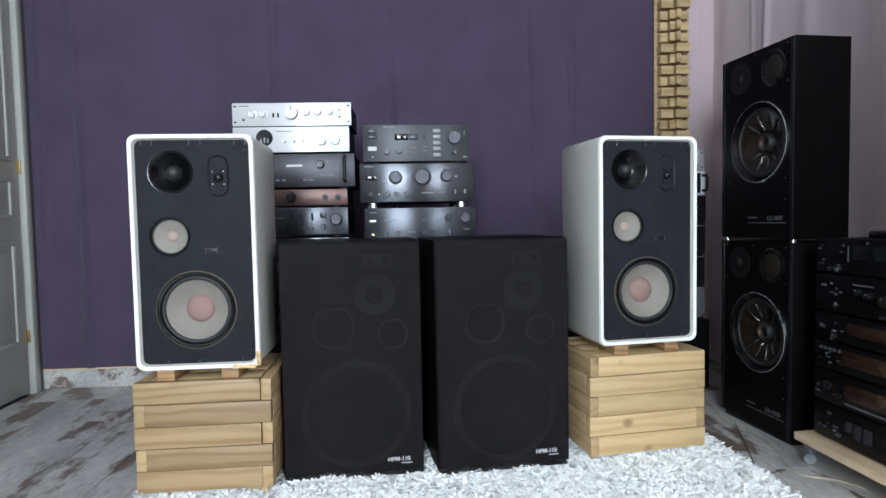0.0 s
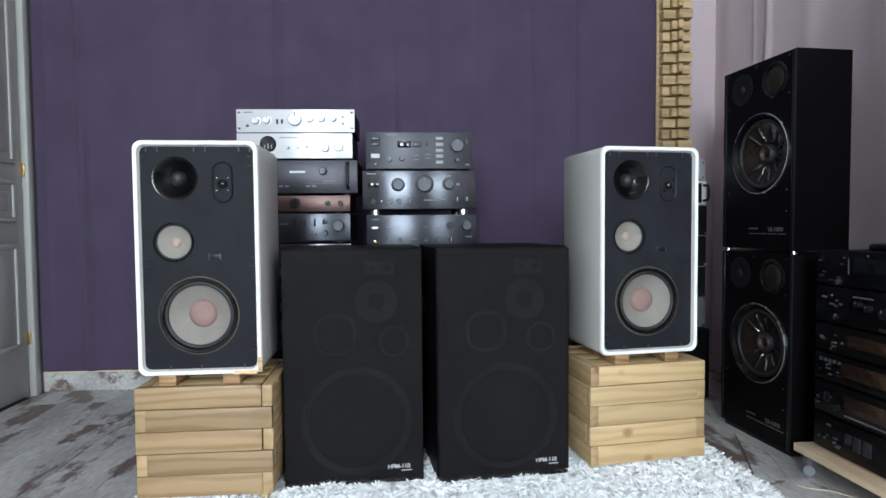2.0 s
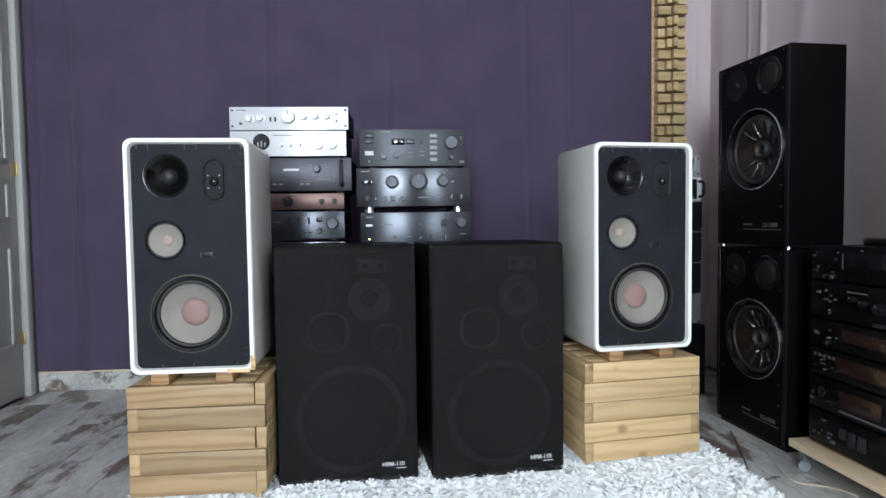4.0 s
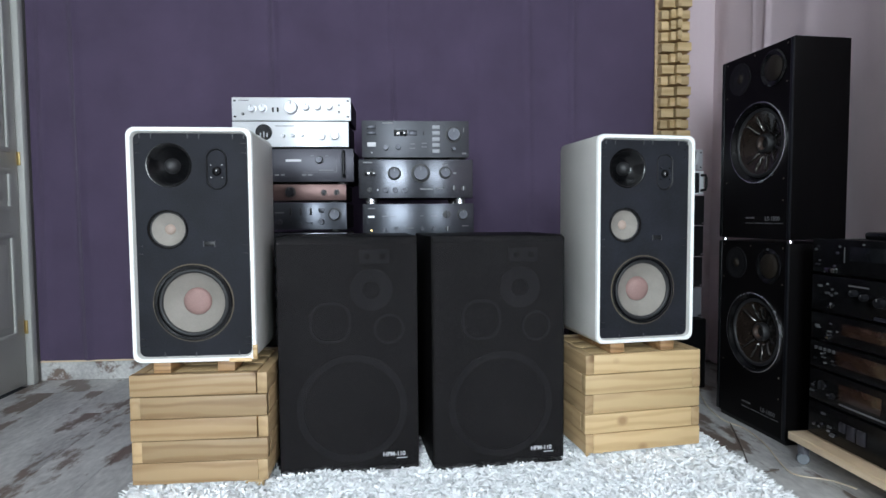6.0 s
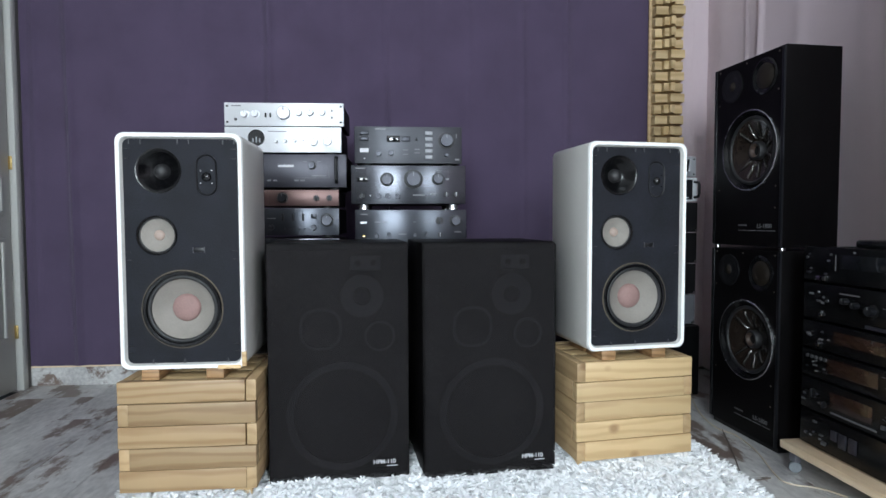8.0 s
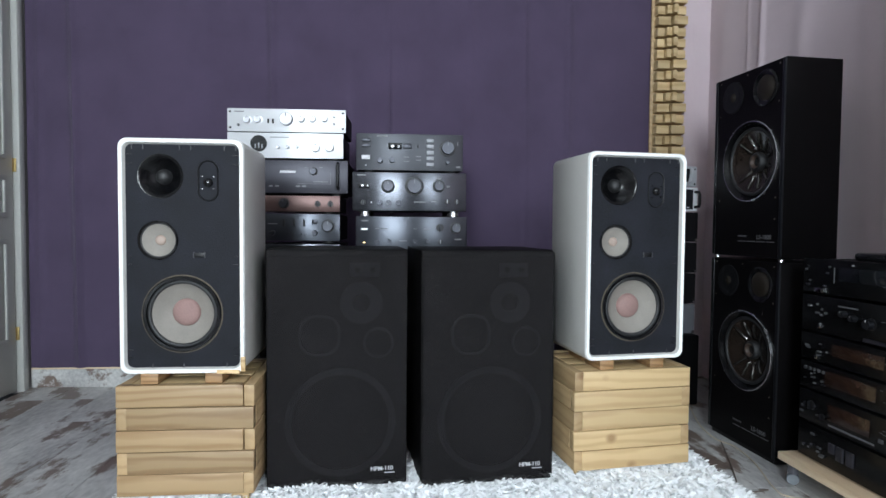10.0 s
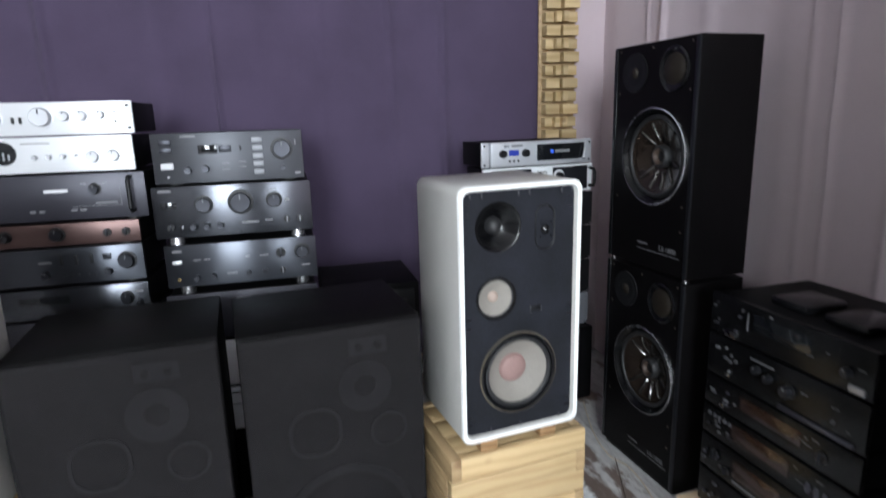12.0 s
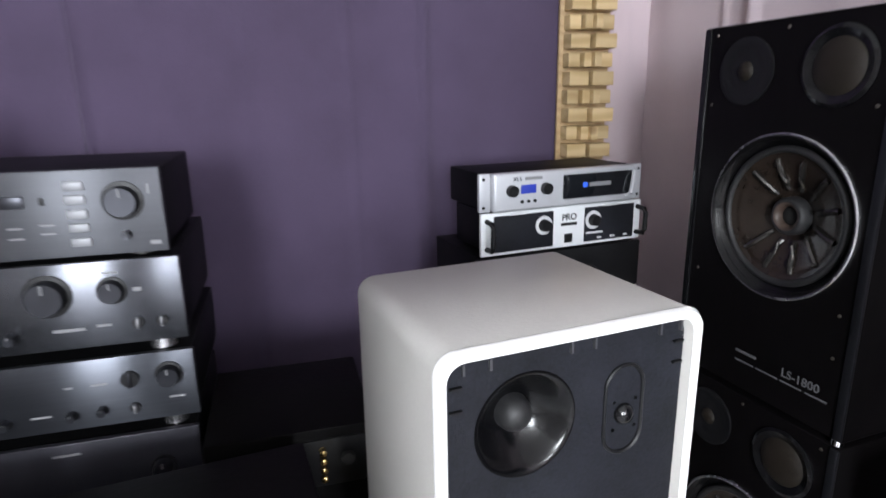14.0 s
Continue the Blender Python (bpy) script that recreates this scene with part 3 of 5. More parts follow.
curtain("curtain", "purple", WX + 0.012, 1.60, 0.10, 2.53, pose(0, NY - 0.024, 0), 24, 0.020, "dark purple cloth curtain stretched along the wall", 3)
curtain("curtain", "lilac", 1.56, EX - 0.026, 0.02, 2.53, pose(0, NY - 0.034, 0), 4, 0.010, "pale lilac cloth curtain turning the corner of the room", 5)
curtain("curtain", "lilac", -NY + 0.04, 2.4, 0.02, 2.53, pose(EX - 0.03, 0, 0, 0, 0, -90), 34, 0.022, "pale lilac cloth curtain hanging along the wall", 8)

# ---- hi-fi things ----
def driver_cone(parent, x, z, r_out, r_cone, depth, name, cone, cap, r_cap, y=0.0, surround="rubber", ring=None):
    """A cone loudspeaker: basket rim, half-roll surround, cone and dust cap."""
    d = part(name, lathe([(r_out, 0.004), (r_out, -0.003), (r_out - 0.003, -0.006), (r_cone + (r_out - r_cone) * 0.55, -0.005), (r_cone + (r_out - r_cone) * 0.5, 0.004)], x, z, y, 48), ring or "gloss_black", parent)
    s = (r_out - r_cone) * 0.55
    roll = [(r_cone + s * (0.5 + 0.5 * math.cos(math.pi * k / 6)), 0.004 - 0.5 * s * math.sin(math.pi * k / 6)) for k in range(7)]
    part("surround", lathe(roll, x, z, y, 48), surround, d)
    prof = [(r_cone, 0.004)]
    for k in range(1, 7):
        f = k / 6
        prof.append((r_cone + (r_cap * 0.96 - r_cone) * f, 0.004 + depth * (f ** 0.8)))
    part("cone", lathe(prof, x, z, y, 48), cone, d)
    h = r_cap * 0.42
    part("dust_cap", lathe([(r_cap * math.cos(math.pi / 2 * k / 6) if k < 6 else 0, 0.003 + depth - h * math.sin(math.pi / 2 * k / 6)) for k in range(7)], x, z, y, 32), cap, d)
    return d


SW, SH, SD = 0.308, 0.598, 0.262


def white_speaker(m, worn, label):
    sp = empty("bookshelf_speaker", m, label, "loudspeaker", "pair of white loudspeakers")
    r = 0.022
    def ring(w, h, y, rr):
        return [(px, y, pz + SH / 2) for px, pz in outline(w, h, rr)]
    shell = loft([ring(SW - 0.03, SH - 0.03, 0.012, r - 0.006), ring(SW - 0.022, SH - 0.022, 0.001, r - 0.004), ring(SW - 0.018, SH - 0.018, -0.0015, r - 0.002),
                  ring(SW - 0.004, SH - 0.004, -0.0015, r), ring(SW, SH, 0.003, r), ring(SW, SH, SD - 0.004, r), ring(SW - 0.006, SH - 0.006, SD, r - 0.003)], False, True)
    part("cabinet", shell, "white_shell_dim", sp)
    # the rim's paler colour carries the window light on the front edge
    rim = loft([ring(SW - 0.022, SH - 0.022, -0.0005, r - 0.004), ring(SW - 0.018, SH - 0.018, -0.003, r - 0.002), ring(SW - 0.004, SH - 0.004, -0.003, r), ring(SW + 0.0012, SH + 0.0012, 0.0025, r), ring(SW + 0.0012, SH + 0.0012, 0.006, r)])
    part("front_edge", rim, "white_edge_lit", sp, "front edge of the white cabinet, window light put into its colour")
    yb = 0.010
    X = lambda u: (u - 0.5) * SW
    Z = lambda v: v * SH
    part("baffle", holed(SW - 0.022, SH - 0.022, SH / 2, yb, [(X(0.322), Z(0.842), 0.0555), (X(0.30), Z(0.570), 0.047), (X(0.49), Z(0.254), 0.094)]), "baffle", sp, "black painted baffle with scuffs")
    # flared midrange horn cup
    cup = [(0.0570, -0.0006), (0.0550, -0.0006), (0.0522, 0.0008), (0.0489, 0.0038), (0.0446, 0.0090), (0.0399, 0.0150), (0.0342, 0.0210), (0.0266, 0.0270), (0.020, 0.0300)]
    horn = part("horn_tweeter", lathe(cup, X(0.322), Z(0.842), yb, 48), "horn_black", sp, "satin black flared horn")
    part("phase_plug", lathe([(0.020, 0.030), (0.0185, 0.020), (0.0155, 0.0145), (0.011, 0.0105), (0.006, 0.0085), (0, 0.0078)], X(0.322), Z(0.842), yb, 28), "rubber", horn)
    # tweeter on its pill-shaped plate
    tx, tz = X(0.705), Z(0.825)
    pw, ph = 0.052, 0.105
    pl = loft([[(tx + a * k, yb + d, tz + c * k2) for a, c in outline(pw, ph, 0.0255, 8)] for k, k2, d in ((1, 1, 0.001), (1, 1, -0.002), (0.94, 0.97, -0.0035), (0.86, 0.93, -0.002), (0.84, 0.92, 0.0005))], False, True)
    tw = part("tweeter", pl, "black_plastic", sp, "pill-shaped tweeter plate")
    part("dome", lathe([(0.012, -0.001), (0.0115, -0.004), (0.008, -0.0085), (0, -0.011)], tx, tz - 0.005, yb, 24), "gloss_black", tw)
    for q in ((-1, 1), (1, 1), (-1, -1), (1, -1)):
        part("screw", lathe([(0.0022, -0.001), (0.002, -0.003), (0, -0.003)], tx + q[0] * 0.014, tz - 0.005 + q[1] * 0.016, yb, 8), "chrome", tw)
    driver_cone(sp, X(0.30), Z(0.570), 0.050, 0.0415, 0.014, "midrange", "paper_cone", "dust_pale", 0.0135, yb)
    driver_cone(sp, X(0.49), Z(0.254), 0.098, 0.077, 0.030, "woofer", "paper_cone", "dust_cap", 0.036, yb)
    part("gasket", lathe([(0.1015, 0.0005), (0.101, -0.001), (0.0975, -0.001)], X(0.49), Z(0.254), yb, 48), "foam", sp, "tan glue ring round the woofer")
    # badge with two upright marks, and grille lug slots along the edges
    part("badge", box(X(0.58), X(0.68), yb - 0.002, yb + 0.001, Z(0.497), Z(0.517), 0.001), "black_plastic", sp)
    for u in (0.585, 0.675):
        part("badge_mark", box(X(u) - 0.001, X(u) + 0.001, yb - 0.003, yb, Z(0.494), Z(0.520)), "lug_grey", sp)
    slots = [(0.10, 0.968), (0.19, 0.968), (0.48, 0.968), (0.57, 0.968), (0.84, 0.968), (0.93, 0.968), (0.25, 0.032), (0.5, 0.032), (0.85, 0.032)]
    for u, v in slots:
        part("lug", box(X(u) - 0.0012, X(u) + 0.0012, yb - 0.004, yb, Z(v) - 0.008, Z(v) + 0.004), "lug_grey", sp)
    for u in (0.075, 0.925):
        for v in (0.935, 0.895, 0.50, 0.465, 0.10, 0.07):
            part("lug", box(X(u) - 0.006, X(u) + 0.006, yb - 0.004, yb, Z(v) - 0.0012, Z(v) + 0.0012), "black_plastic", sp)
    if worn:
        part("bare_corner", box(SW / 2 - 0.07, SW / 2 - 0.012, -0.0042, 0.004, -0.0015, 0.0085, 0.0015), "pine_block", sp, "bare wood where the white edge has chipped")
        part("bare_corner", box(SW / 2 - 0.0095, SW / 2 + 0.0022, -0.0042, 0.004, 0.004, 0.042, 0.0015), "pine_block", sp, "bare wood where the white edge has chipped")
    return sp


CD = 0.30
RUG_Z = 0.0345


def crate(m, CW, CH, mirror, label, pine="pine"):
    """Pine box laid up log-cabin fashion from planed slats, with a slatted lid."""
    cr = empty("wooden_crate", m, label, "crate", "pair of slatted pine crates")
    n, th = 5, 0.026
    h = CH / n
    for k in range(n):
        z0, z1 = k * h + 0.0008, (k + 1) * h - 0.0012
        jit = [random.uniform(-0.003, 0.003) for _ in range(4)]
        left_end = (k % 2 == 0) != mirror
        e = th + 0.0008
        xa, xb = (-CW / 2 + e, CW / 2) if left_end else (-CW / 2, CW / 2 - e)
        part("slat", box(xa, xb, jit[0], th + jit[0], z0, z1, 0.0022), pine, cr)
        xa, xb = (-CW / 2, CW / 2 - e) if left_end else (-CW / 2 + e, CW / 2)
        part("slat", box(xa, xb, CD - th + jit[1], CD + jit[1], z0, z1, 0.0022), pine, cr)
        for left in (True, False):
            x0 = -CW / 2 if left else CW / 2 - th
            front_end = left == left_end
            ya, yb = (0.001, CD - e - 0.004) if front_end else (e + 0.004, CD - 0.001)
            part("slat", box(x0 + jit[2], x0 + th + jit[2], ya, yb, z0, z1, 0.0022), "pine_dark", cr)
    for y0 in (0.03, CD - 0.06):
        part("bearer", box(-CW / 2 + 0.02, CW / 2 - 0.02, y0, y0 + 0.03, RUG_Z - m.translation.z, 0.0, 0.002), "pine", cr)
    for k in range(3):
        part("lid_board", box(-CW / 2 + th + 0.004, CW / 2 - th - 0.004, th + 0.006 + k * 0.080, th + 0.082 + k * 0.080, CH - 0.022, CH - 0.002, 0.002), "pine", cr)
    return cr


def spacer(m):
    b = box(-0.022, 0.022, 0.0, 0.10, 0.0, 0.028, 0.0025)
    ob = part("wooden_spacer", b, "oak_block")
    ob.matrix_world = m
    return tagged(ob, "small brown wooden block under the white loudspeaker", "wood block", "spacer blocks")


HW, HH, HD = 0.39, 0.670, 0.33


def grille_speaker(m, label):
    """Large black loudspeaker; its drivers show faintly through the cloth."""
    sp = empty("floor_speaker", m, label, "loudspeaker", "pair of large black loudspeakers")
    part("cabinet", box(-HW / 2, HW / 2, 0.022, HD, 0, HH, 0.003), "veneer_black", sp)
    part("grille_frame", box(-HW / 2 + 0.003, HW / 2 - 0.003, 0.012, 0.0215, HH - 0.02, HH - 0.003, 0.002), "black_plastic", sp)
    g = outline(HW - 0.004, HH - 0.006, 0.008, 4)
    cloth = loft([[(a, 0.0215, c + HH / 2) for a, c in g], [(a, 0.004, c + HH / 2) for a, c in g], [(a * 0.985, 0.0, c * 0.99 + HH / 2) for a, c in g]], False, True)
    part("grille", cloth, "grille", sp, "black cloth grille")
    X = lambda u: (u - 0.5) * HW
    Z = lambda v: v * HH
    y = 0.0212
    def rim(name, x, z, r, w, squared=False):
        if squared:
            rings = []
            for rr, d in ((r, 0), (r, -0.004), (r - w, -0.004), (r - w, 0)):
                rings.append([(x + a, y + d, z + c) for a, c in outline(2 * rr, 2 * rr, rr * 0.8, 8)])
            part(name, loft(rings), "grey_metal", sp)
        else:
            part(name, lathe([(r, 0), (r, -0.004), (r - w, -0.004), (r - w, 0)], x, z, y, 48), "grey_metal", sp)
    rim("woofer", X(0.52), Z(0.27), 0.155, 0.020)
    rim("midrange", X(0.37), Z(0.64), 0.058, 0.008, True)
    rim("midrange_small", X(0.79), Z(0.605), 0.044, 0.007)
    part("horn_tweeter", lathe([(0.060, 0), (0.060, -0.004), (0.026, -0.002), (0.024, 0.0)], X(0.665), Z(0.775), y, 40), "grey_metal", sp)
    part("attenuator_plate", box(X(0.58), X(0.80), y - 0.004, y, Z(0.885), Z(0.945), 0.001), "grey_metal", sp)
    for u in (0.635, 0.745):
        part("attenuator_knob", lathe([(0.008, -0.004), (0.008, -0.010), (0, -0.010)], X(u), Z(0.915), y, 16), "black_plastic", sp)
    lettering("model_letters", "HPM-110", 0.0172, X(0.732), -0.0008, Z(0.066), "print", sp, "LEFT", 0.95)
    bar(sp, X(0.87), Z(0.056), 0.030, 0.0022, -0.0006)
    return sp


TW, TH, TD = 0.36, 0.645, 0.20


def tower_box(m, label):
    """Black box loudspeaker with one large cone under two small drivers."""
    sp = empty("box_speaker", m, label, "loudspeaker", "stacked black box loudspeakers")
    cab = [[(a, y, c + TH / 2) for a, c in outline(TW - q, TH - q, 0.003, 2)] for y, q in ((0.0, 0.003), (0.003, 0.0), (TD, 0.0))]
    part("cabinet", loft(cab, False, True), "veneer_gloss", sp)
    part("front_board", holed(TW - 0.003, TH - 0.003, TH / 2, 0.0, [(0.016, 0.329, 0.128)]), "veneer_gloss", sp)
    part("side_trim", box(TW / 2 - 0.016, TW / 2 - 0.001, -0.004, 0.004, 0.002, TH - 0.002, 0.003), "graphite_knob", sp, "dull metal strip along the edge")
    part("side_trim", box(-TW / 2 + 0.001, -TW / 2 + 0.016, -0.004, 0.004, 0.002, TH - 0.002, 0.003), "gloss_black", sp)
    x, z, y = 0.016, 0.329, -0.0005
    r = 0.139
    w = part("woofer", lathe([(r, 0.002), (r, -0.005), (r - 0.002, -0.0065), (r - 0.0045, -0.006)], x, z, y, 56), "trim_ring", sp, "bright metal trim ring")
    part("basket_rim", lathe([(r - 0.0045, -0.006), (r - 0.010, -0.001), (r - 0.014, 0.006), (r - 0.021, 0.011)], x, z, y, 56), "horn_black", w)
    part("surround", lathe([(r - 0.021 - 0.012 * (0.5 - 0.5 * math.cos(math.pi * k / 6)), 0.011 - 0.007 * math.sin(math.pi * k / 6)) for k in range(7)], x, z, y, 56), "rubber", w)
    cone = bmesh.new()
    seg, n = 96, 14
    # cone with fine rings moulded between the ribs
    rings = []
    for k in range(n + 1):
        f = k / n
        rr = (r - 0.033) + (0.030 - (r - 0.033)) * f
        rings.append([cone.verts.new((x + rr * math.cos(2 * math.pi * j / seg), y + 0.011 + 0.030 * f - (0.0020 if (k % 2 and 2 < k < 12) else 0), z + rr * math.sin(2 * math.pi * j / seg))) for j in range(seg)])
    for p, q in zip(rings, rings[1:]):
        for j in range(seg):
            cone.faces.new((p[j], p[(j + 1) % seg], q[(j + 1) % seg], q[j]))
    part("cone", cone, "pp_cone", w)
    cap = part("dust_cap", lathe([(0.033, 0.041), (0.032, 0.024), (0.028, 0.019), (0.024, 0.0185)], x, z, y, 32), "rubber", w)
    part("cap_ring", lathe([(0.024, 0.0185), (0.021, 0.0200), (0.0175, 0.0240), (0.0165, 0.032)], x, z, y, 32), "cap_brown", cap, "brown ring round the centre")
    part("cap_centre", lathe([(0.0165, 0.032), (0.012, 0.029), (0, 0.028)], x, z, y, 24), "hole", cap)
    for a in (15, 45, 75, 105, 135, 225, 255, 285, 315, 345):
        c, s2 = math.cos(radians(a)), math.sin(radians(a))
        rib = tube([(x + c * q, y + d, z + s2 * q) for q, d in ((0.046, 0.0345), (0.052, 0.0290), (0.070, 0.0215), (0.090, 0.0145), (0.096, 0.0150))], 0.0050, 8)
        part("cone_rib", rib, "rib_gloss", w)
    t = part("small_driver", lathe([(0.056, 0.001), (0.056, -0.003), (0.051, -0.004), (0.040, -0.001), (0.030, 0.0), (0.016, -0.002)], -0.080, 0.566, y, 40), "black_plastic", sp)
    part("dome", lathe([(0.016, -0.002), (0.012, -0.006), (0, -0.008)], -0.080, 0.566, y, 24), "amber_dome", t, "small brown centre")
    t = part("small_driver", lathe([(0.060, 0.001), (0.060, -0.003), (0.054, -0.006), (0.048, -0.003), (0.042, -0.001)], 0.086, 0.566, y, 40), "gloss_black", sp)
    part("dome", lathe([(0.042, -0.001), (0.036, -0.005), (0.020, -0.009), (0, -0.010)], 0.086, 0.566, y, 32), "amber_dome", t, "wide brown cloth dome")
    for q in ((-0.15, 0.63), (-0.005, 0.63), (0.15, 0.63), (-0.15, 0.51), (0.15, 0.51), (-0.145, 0.20), (0.145, 0.20), (0.145, 0.13)):
        part("screw", lathe([(0.003, 0.0), (0.0026, -0.0015), (0, -0.0015)], q[0], q[1], y, 10), "screw", sp)
    lettering("model_letters", "LS-1800", 0.0205, 0.062, -0.0012, 0.063, "print_dim", sp, "LEFT", 1.05)
    bar(sp, -0.012, 0.072, 0.045, 0.005, -0.001, "print_dim")
    for a, w2 in ((-0.014, 0.040), (0.034, 0.044), (0.082, 0.040), (0.128, 0.038)):
        bar(sp, a, 0.054, w2, 0.0028, -0.001, "print_dim")
    return sp


def unit(name, m, w, h, d, front, label, category, group, feats, feet=0.014, case="steel_case", front_bevel=0.002, face_h=None):
    """A hi-fi component: feet, case, front plate and what sits on the front. Places on the front are fractions of its width and height."""
    u = empty(name, m, label, category, group)
    part("case", box(-w / 2 + 0.004, w / 2 - 0.004, 0.0125, d, feet, feet + h - 0.003, 0.002), case, u)
    part("front_panel", box(-w / 2, w / 2, 0.0, 0.012, feet - 0.002, feet + h, front_bevel), front, u)
    if feet > 0.004:
        for sx in (-1, 1):
            for y in (0.035, d - 0.04):
                part("foot", lathe([(0.0, 0), (0.021, 0), (0.019, feet), (0.0, feet)], 0, 0, 0, 18), "trim_ring" if feet > 0.02 else "rubber", u).matrix_local = pose(sx * (w / 2 - 0.045), y, 0, 90, 0, 0)
    X = lambda v: (v - 0.5) * w
    Z = lambda v: feet + v * h
    for f in feats:
        kind, a, b = f[0], X(f[1]), Z(f[2])
        if kind == "knob":
            r, mt = f[3] * w, f[4]
            k = part("knob", lathe([(r * 1.02, 0.0), (r * 1.0, -0.012 - r * 0.3), (r * 0.94, -0.014 - r * 0.32), (0, -0.0135 - r * 0.32)], a, b, 0, 32), mt, u)
            part("pointer", box(a - r * 0.06, a + r * 0.06, -0.0155 - r * 0.32, -0.013 - r * 0.3, b + r * 0.35, b + r * 0.9), "print_grey" if mt != "knob_silver" else "black_plastic", k)
            if r > 0.012:
                part("knob_collar", lathe([(r * 1.30, 0.0), (r * 1.28, -0.0025), (r * 1.0, -0.003)], a, b, 0, 32), "black_plastic" if mt != "knob_silver" else "silver", k)
        elif kind == "sel":
            r = f[3] * w
            k = part("selector", lathe([(r, 0.0), (r, -0.006), (0, -0.006)], a, b, 0, 22), "black_plastic", u)
            part("selector_grip", box(a - r * 0.16, a + r * 0.16, -0.013, -0.005, b - r * 0.95, b + r * 0.95, 0.001), f[4], k)
        elif kind == "btn":
            part("button", box(a - f[3] * w / 2, a + f[3] * w / 2, -0.005, 0.002, b - f[4] * h / 2, b + f[4] * h / 2, 0.0012), f[5], u)
        elif kind == "win":
            k = part("display", box(a - f[3] * w / 2, a + f[3] * w / 2, -0.0012, 0.002, b - f[4] * h / 2, b + f[4] * h / 2, 0.0006), f[5], u)
        elif kind == "bar":
            bar(u, a, b, f[3] * w, f[4] * h, -0.0004, f[5])
        elif kind == "handle":
            hz = f[3] * h / 2
            part("handle", tube([(a, 0.0, b - hz), (a, -0.022, b - hz), (a, -0.03, b - hz + 0.008), (a, -0.03, b + hz - 0.008), (a, -0.022, b + hz), (a, 0.0, b + hz)], 0.0055, 10), f[4], u)
        elif kind == "slot":
            part("rack_slot", box(a - 0.004, a + 0.004, -0.0008, 0.002, b - 0.003, b + 0.003, 0.0006), "hole", u)
        elif kind == "meter":
            r = f[3] * w
            k = part("round_window", lathe([(r * 1.12, 0.0), (r * 1.1, -0.004), (r, -0.004), (r * 0.98, -0.0012), (0, -0.0012)], a, b, 0, 36), "display", u, "round dark glass window")
            for s in (-0.45, 0.0, 0.45):
                part("tube", box(a + s * r - r * 0.10, a + s * r + r * 0.10, -0.003, 0.0, b - r * 0.65, b + r * (0.1 - abs(s) * 0.4), 0.0008), "button_grey", k)
    return u


# white loudspeakers on their crates
CRATE_Z, CRATE_H, GAP = 0.074, 0.287, 0.028
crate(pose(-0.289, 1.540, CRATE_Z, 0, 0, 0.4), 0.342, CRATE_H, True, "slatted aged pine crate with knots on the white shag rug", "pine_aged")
crate(pose(0.936, 1.645, CRATE_Z, 0, 0, 7.2), 0.368, CRATE_H, False, "slatted pine crate, paler wood, standing on the white shag rug")
for m, worn in ((pose(-0.296, 1.549, CRATE_Z + CRATE_H, 0, 0, 0.4), True), (pose(0.940, 1.652, CRATE_Z + CRATE_H, 0, 0, 7.2), False)):
    white_speaker(m @ pose(0, 0, GAP + 0.0005), worn, "white lacquered three-way loudspeaker, no grille, " + ("chipped corner, " if worn else "") + "on a crate")
    for sx in (-0.085, 0.075):
        for sy in (0.004, 0.12):
            spacer(m @ pose(sx, sy, 0))

grille_speaker(pose(0.087, 1.648, RUG_Z, 0, 0, 4.5), "large black loudspeaker with black cloth grille on the white rug")
grille_speaker(pose(0.514, 1.649, RUG_Z, 0, 0, 6.0), "large black loudspeaker with black cloth grille on the white rug")

# tower of two box loudspeakers, front turned to the middle of the room
TOWER = (1.462, 1.970, -85.5)
tower_box(pose(TOWER[0], TOWER[1], 0.018, 0, 0, TOWER[2]), "black box loudspeaker with ringed woofer, bottom of the stack")
tower_box(pose(TOWER[0], TOWER[1], 0.674, 0, 0, TOWER[2]), "black box loudspeaker with ringed woofer, stacked on a matching one")
plinth = part("speaker_plinth", box(-TW / 2 + 0.01, TW / 2 - 0.01, 0.01, TD - 0.01, 0, 0.0175, 0.002), "black_plastic")
plinth.matrix_world = pose(TOWER[0], TOWER[1], 0, 0, 0, TOWER[2])
tagged(plinth, "thin black plinth under the stacked loudspeakers", "plinth")
for sx in (-0.165, 0.165):
    b = lathe([(0, 0), (0.010, 0), (0.009, 0.0095), (0, 0.0095)], 0, 0, 0, 14)
    ob = part("metal_foot", b, "chrome")
    ob.matrix_world = pose(TOWER[0], TOWER[1], 0.6637, 0, 0, TOWER[2]) @ pose(sx, 0.012, 0, 90, 0, 0)
    tagged(ob, "small bright metal foot between stacked loudspeakers", "speaker foot", "feet between the stacked loudspeakers")

# third loudspeaker, beyond the rack
def tall_tower(m):
    w, h, d = 0.39, 1.62, 0.30
    sp = empty("tower_speaker", m, "tall black floor-standing loudspeaker with two pale-reflecting woofers", "loudspeaker")
    part("cabinet", box(-w / 2, w / 2, 0, d, 0, h, 0.004), "veneer_black", sp)
    part("side_trim", box(-w / 2 + 0.001, -w / 2 + 0.02, -0.005, 0.004, 0.002, h - 0.002, 0.003), "gloss_black", sp)
    for z in (0.47, 0.80):
        wf = driver_cone(sp, 0.0, z, 0.13, 0.10, 0.03, "woofer", "pp_cone", "rubber", 0.04, -0.001, ring="rib_gloss")
    for q in ((-0.13, 1.06), (-0.13, 0.92), (-0.13, 0.64), (-0.13, 0.33)):
        part("screw", lathe([(0.003, 0.0), (0.0026, -0.0015), (0, -0.0015)], q[0], q[1], 0, 10), "screw", sp)
    return sp


tall_tower(pose(1.413, 0.934, 0.0, 0, 0, -86))

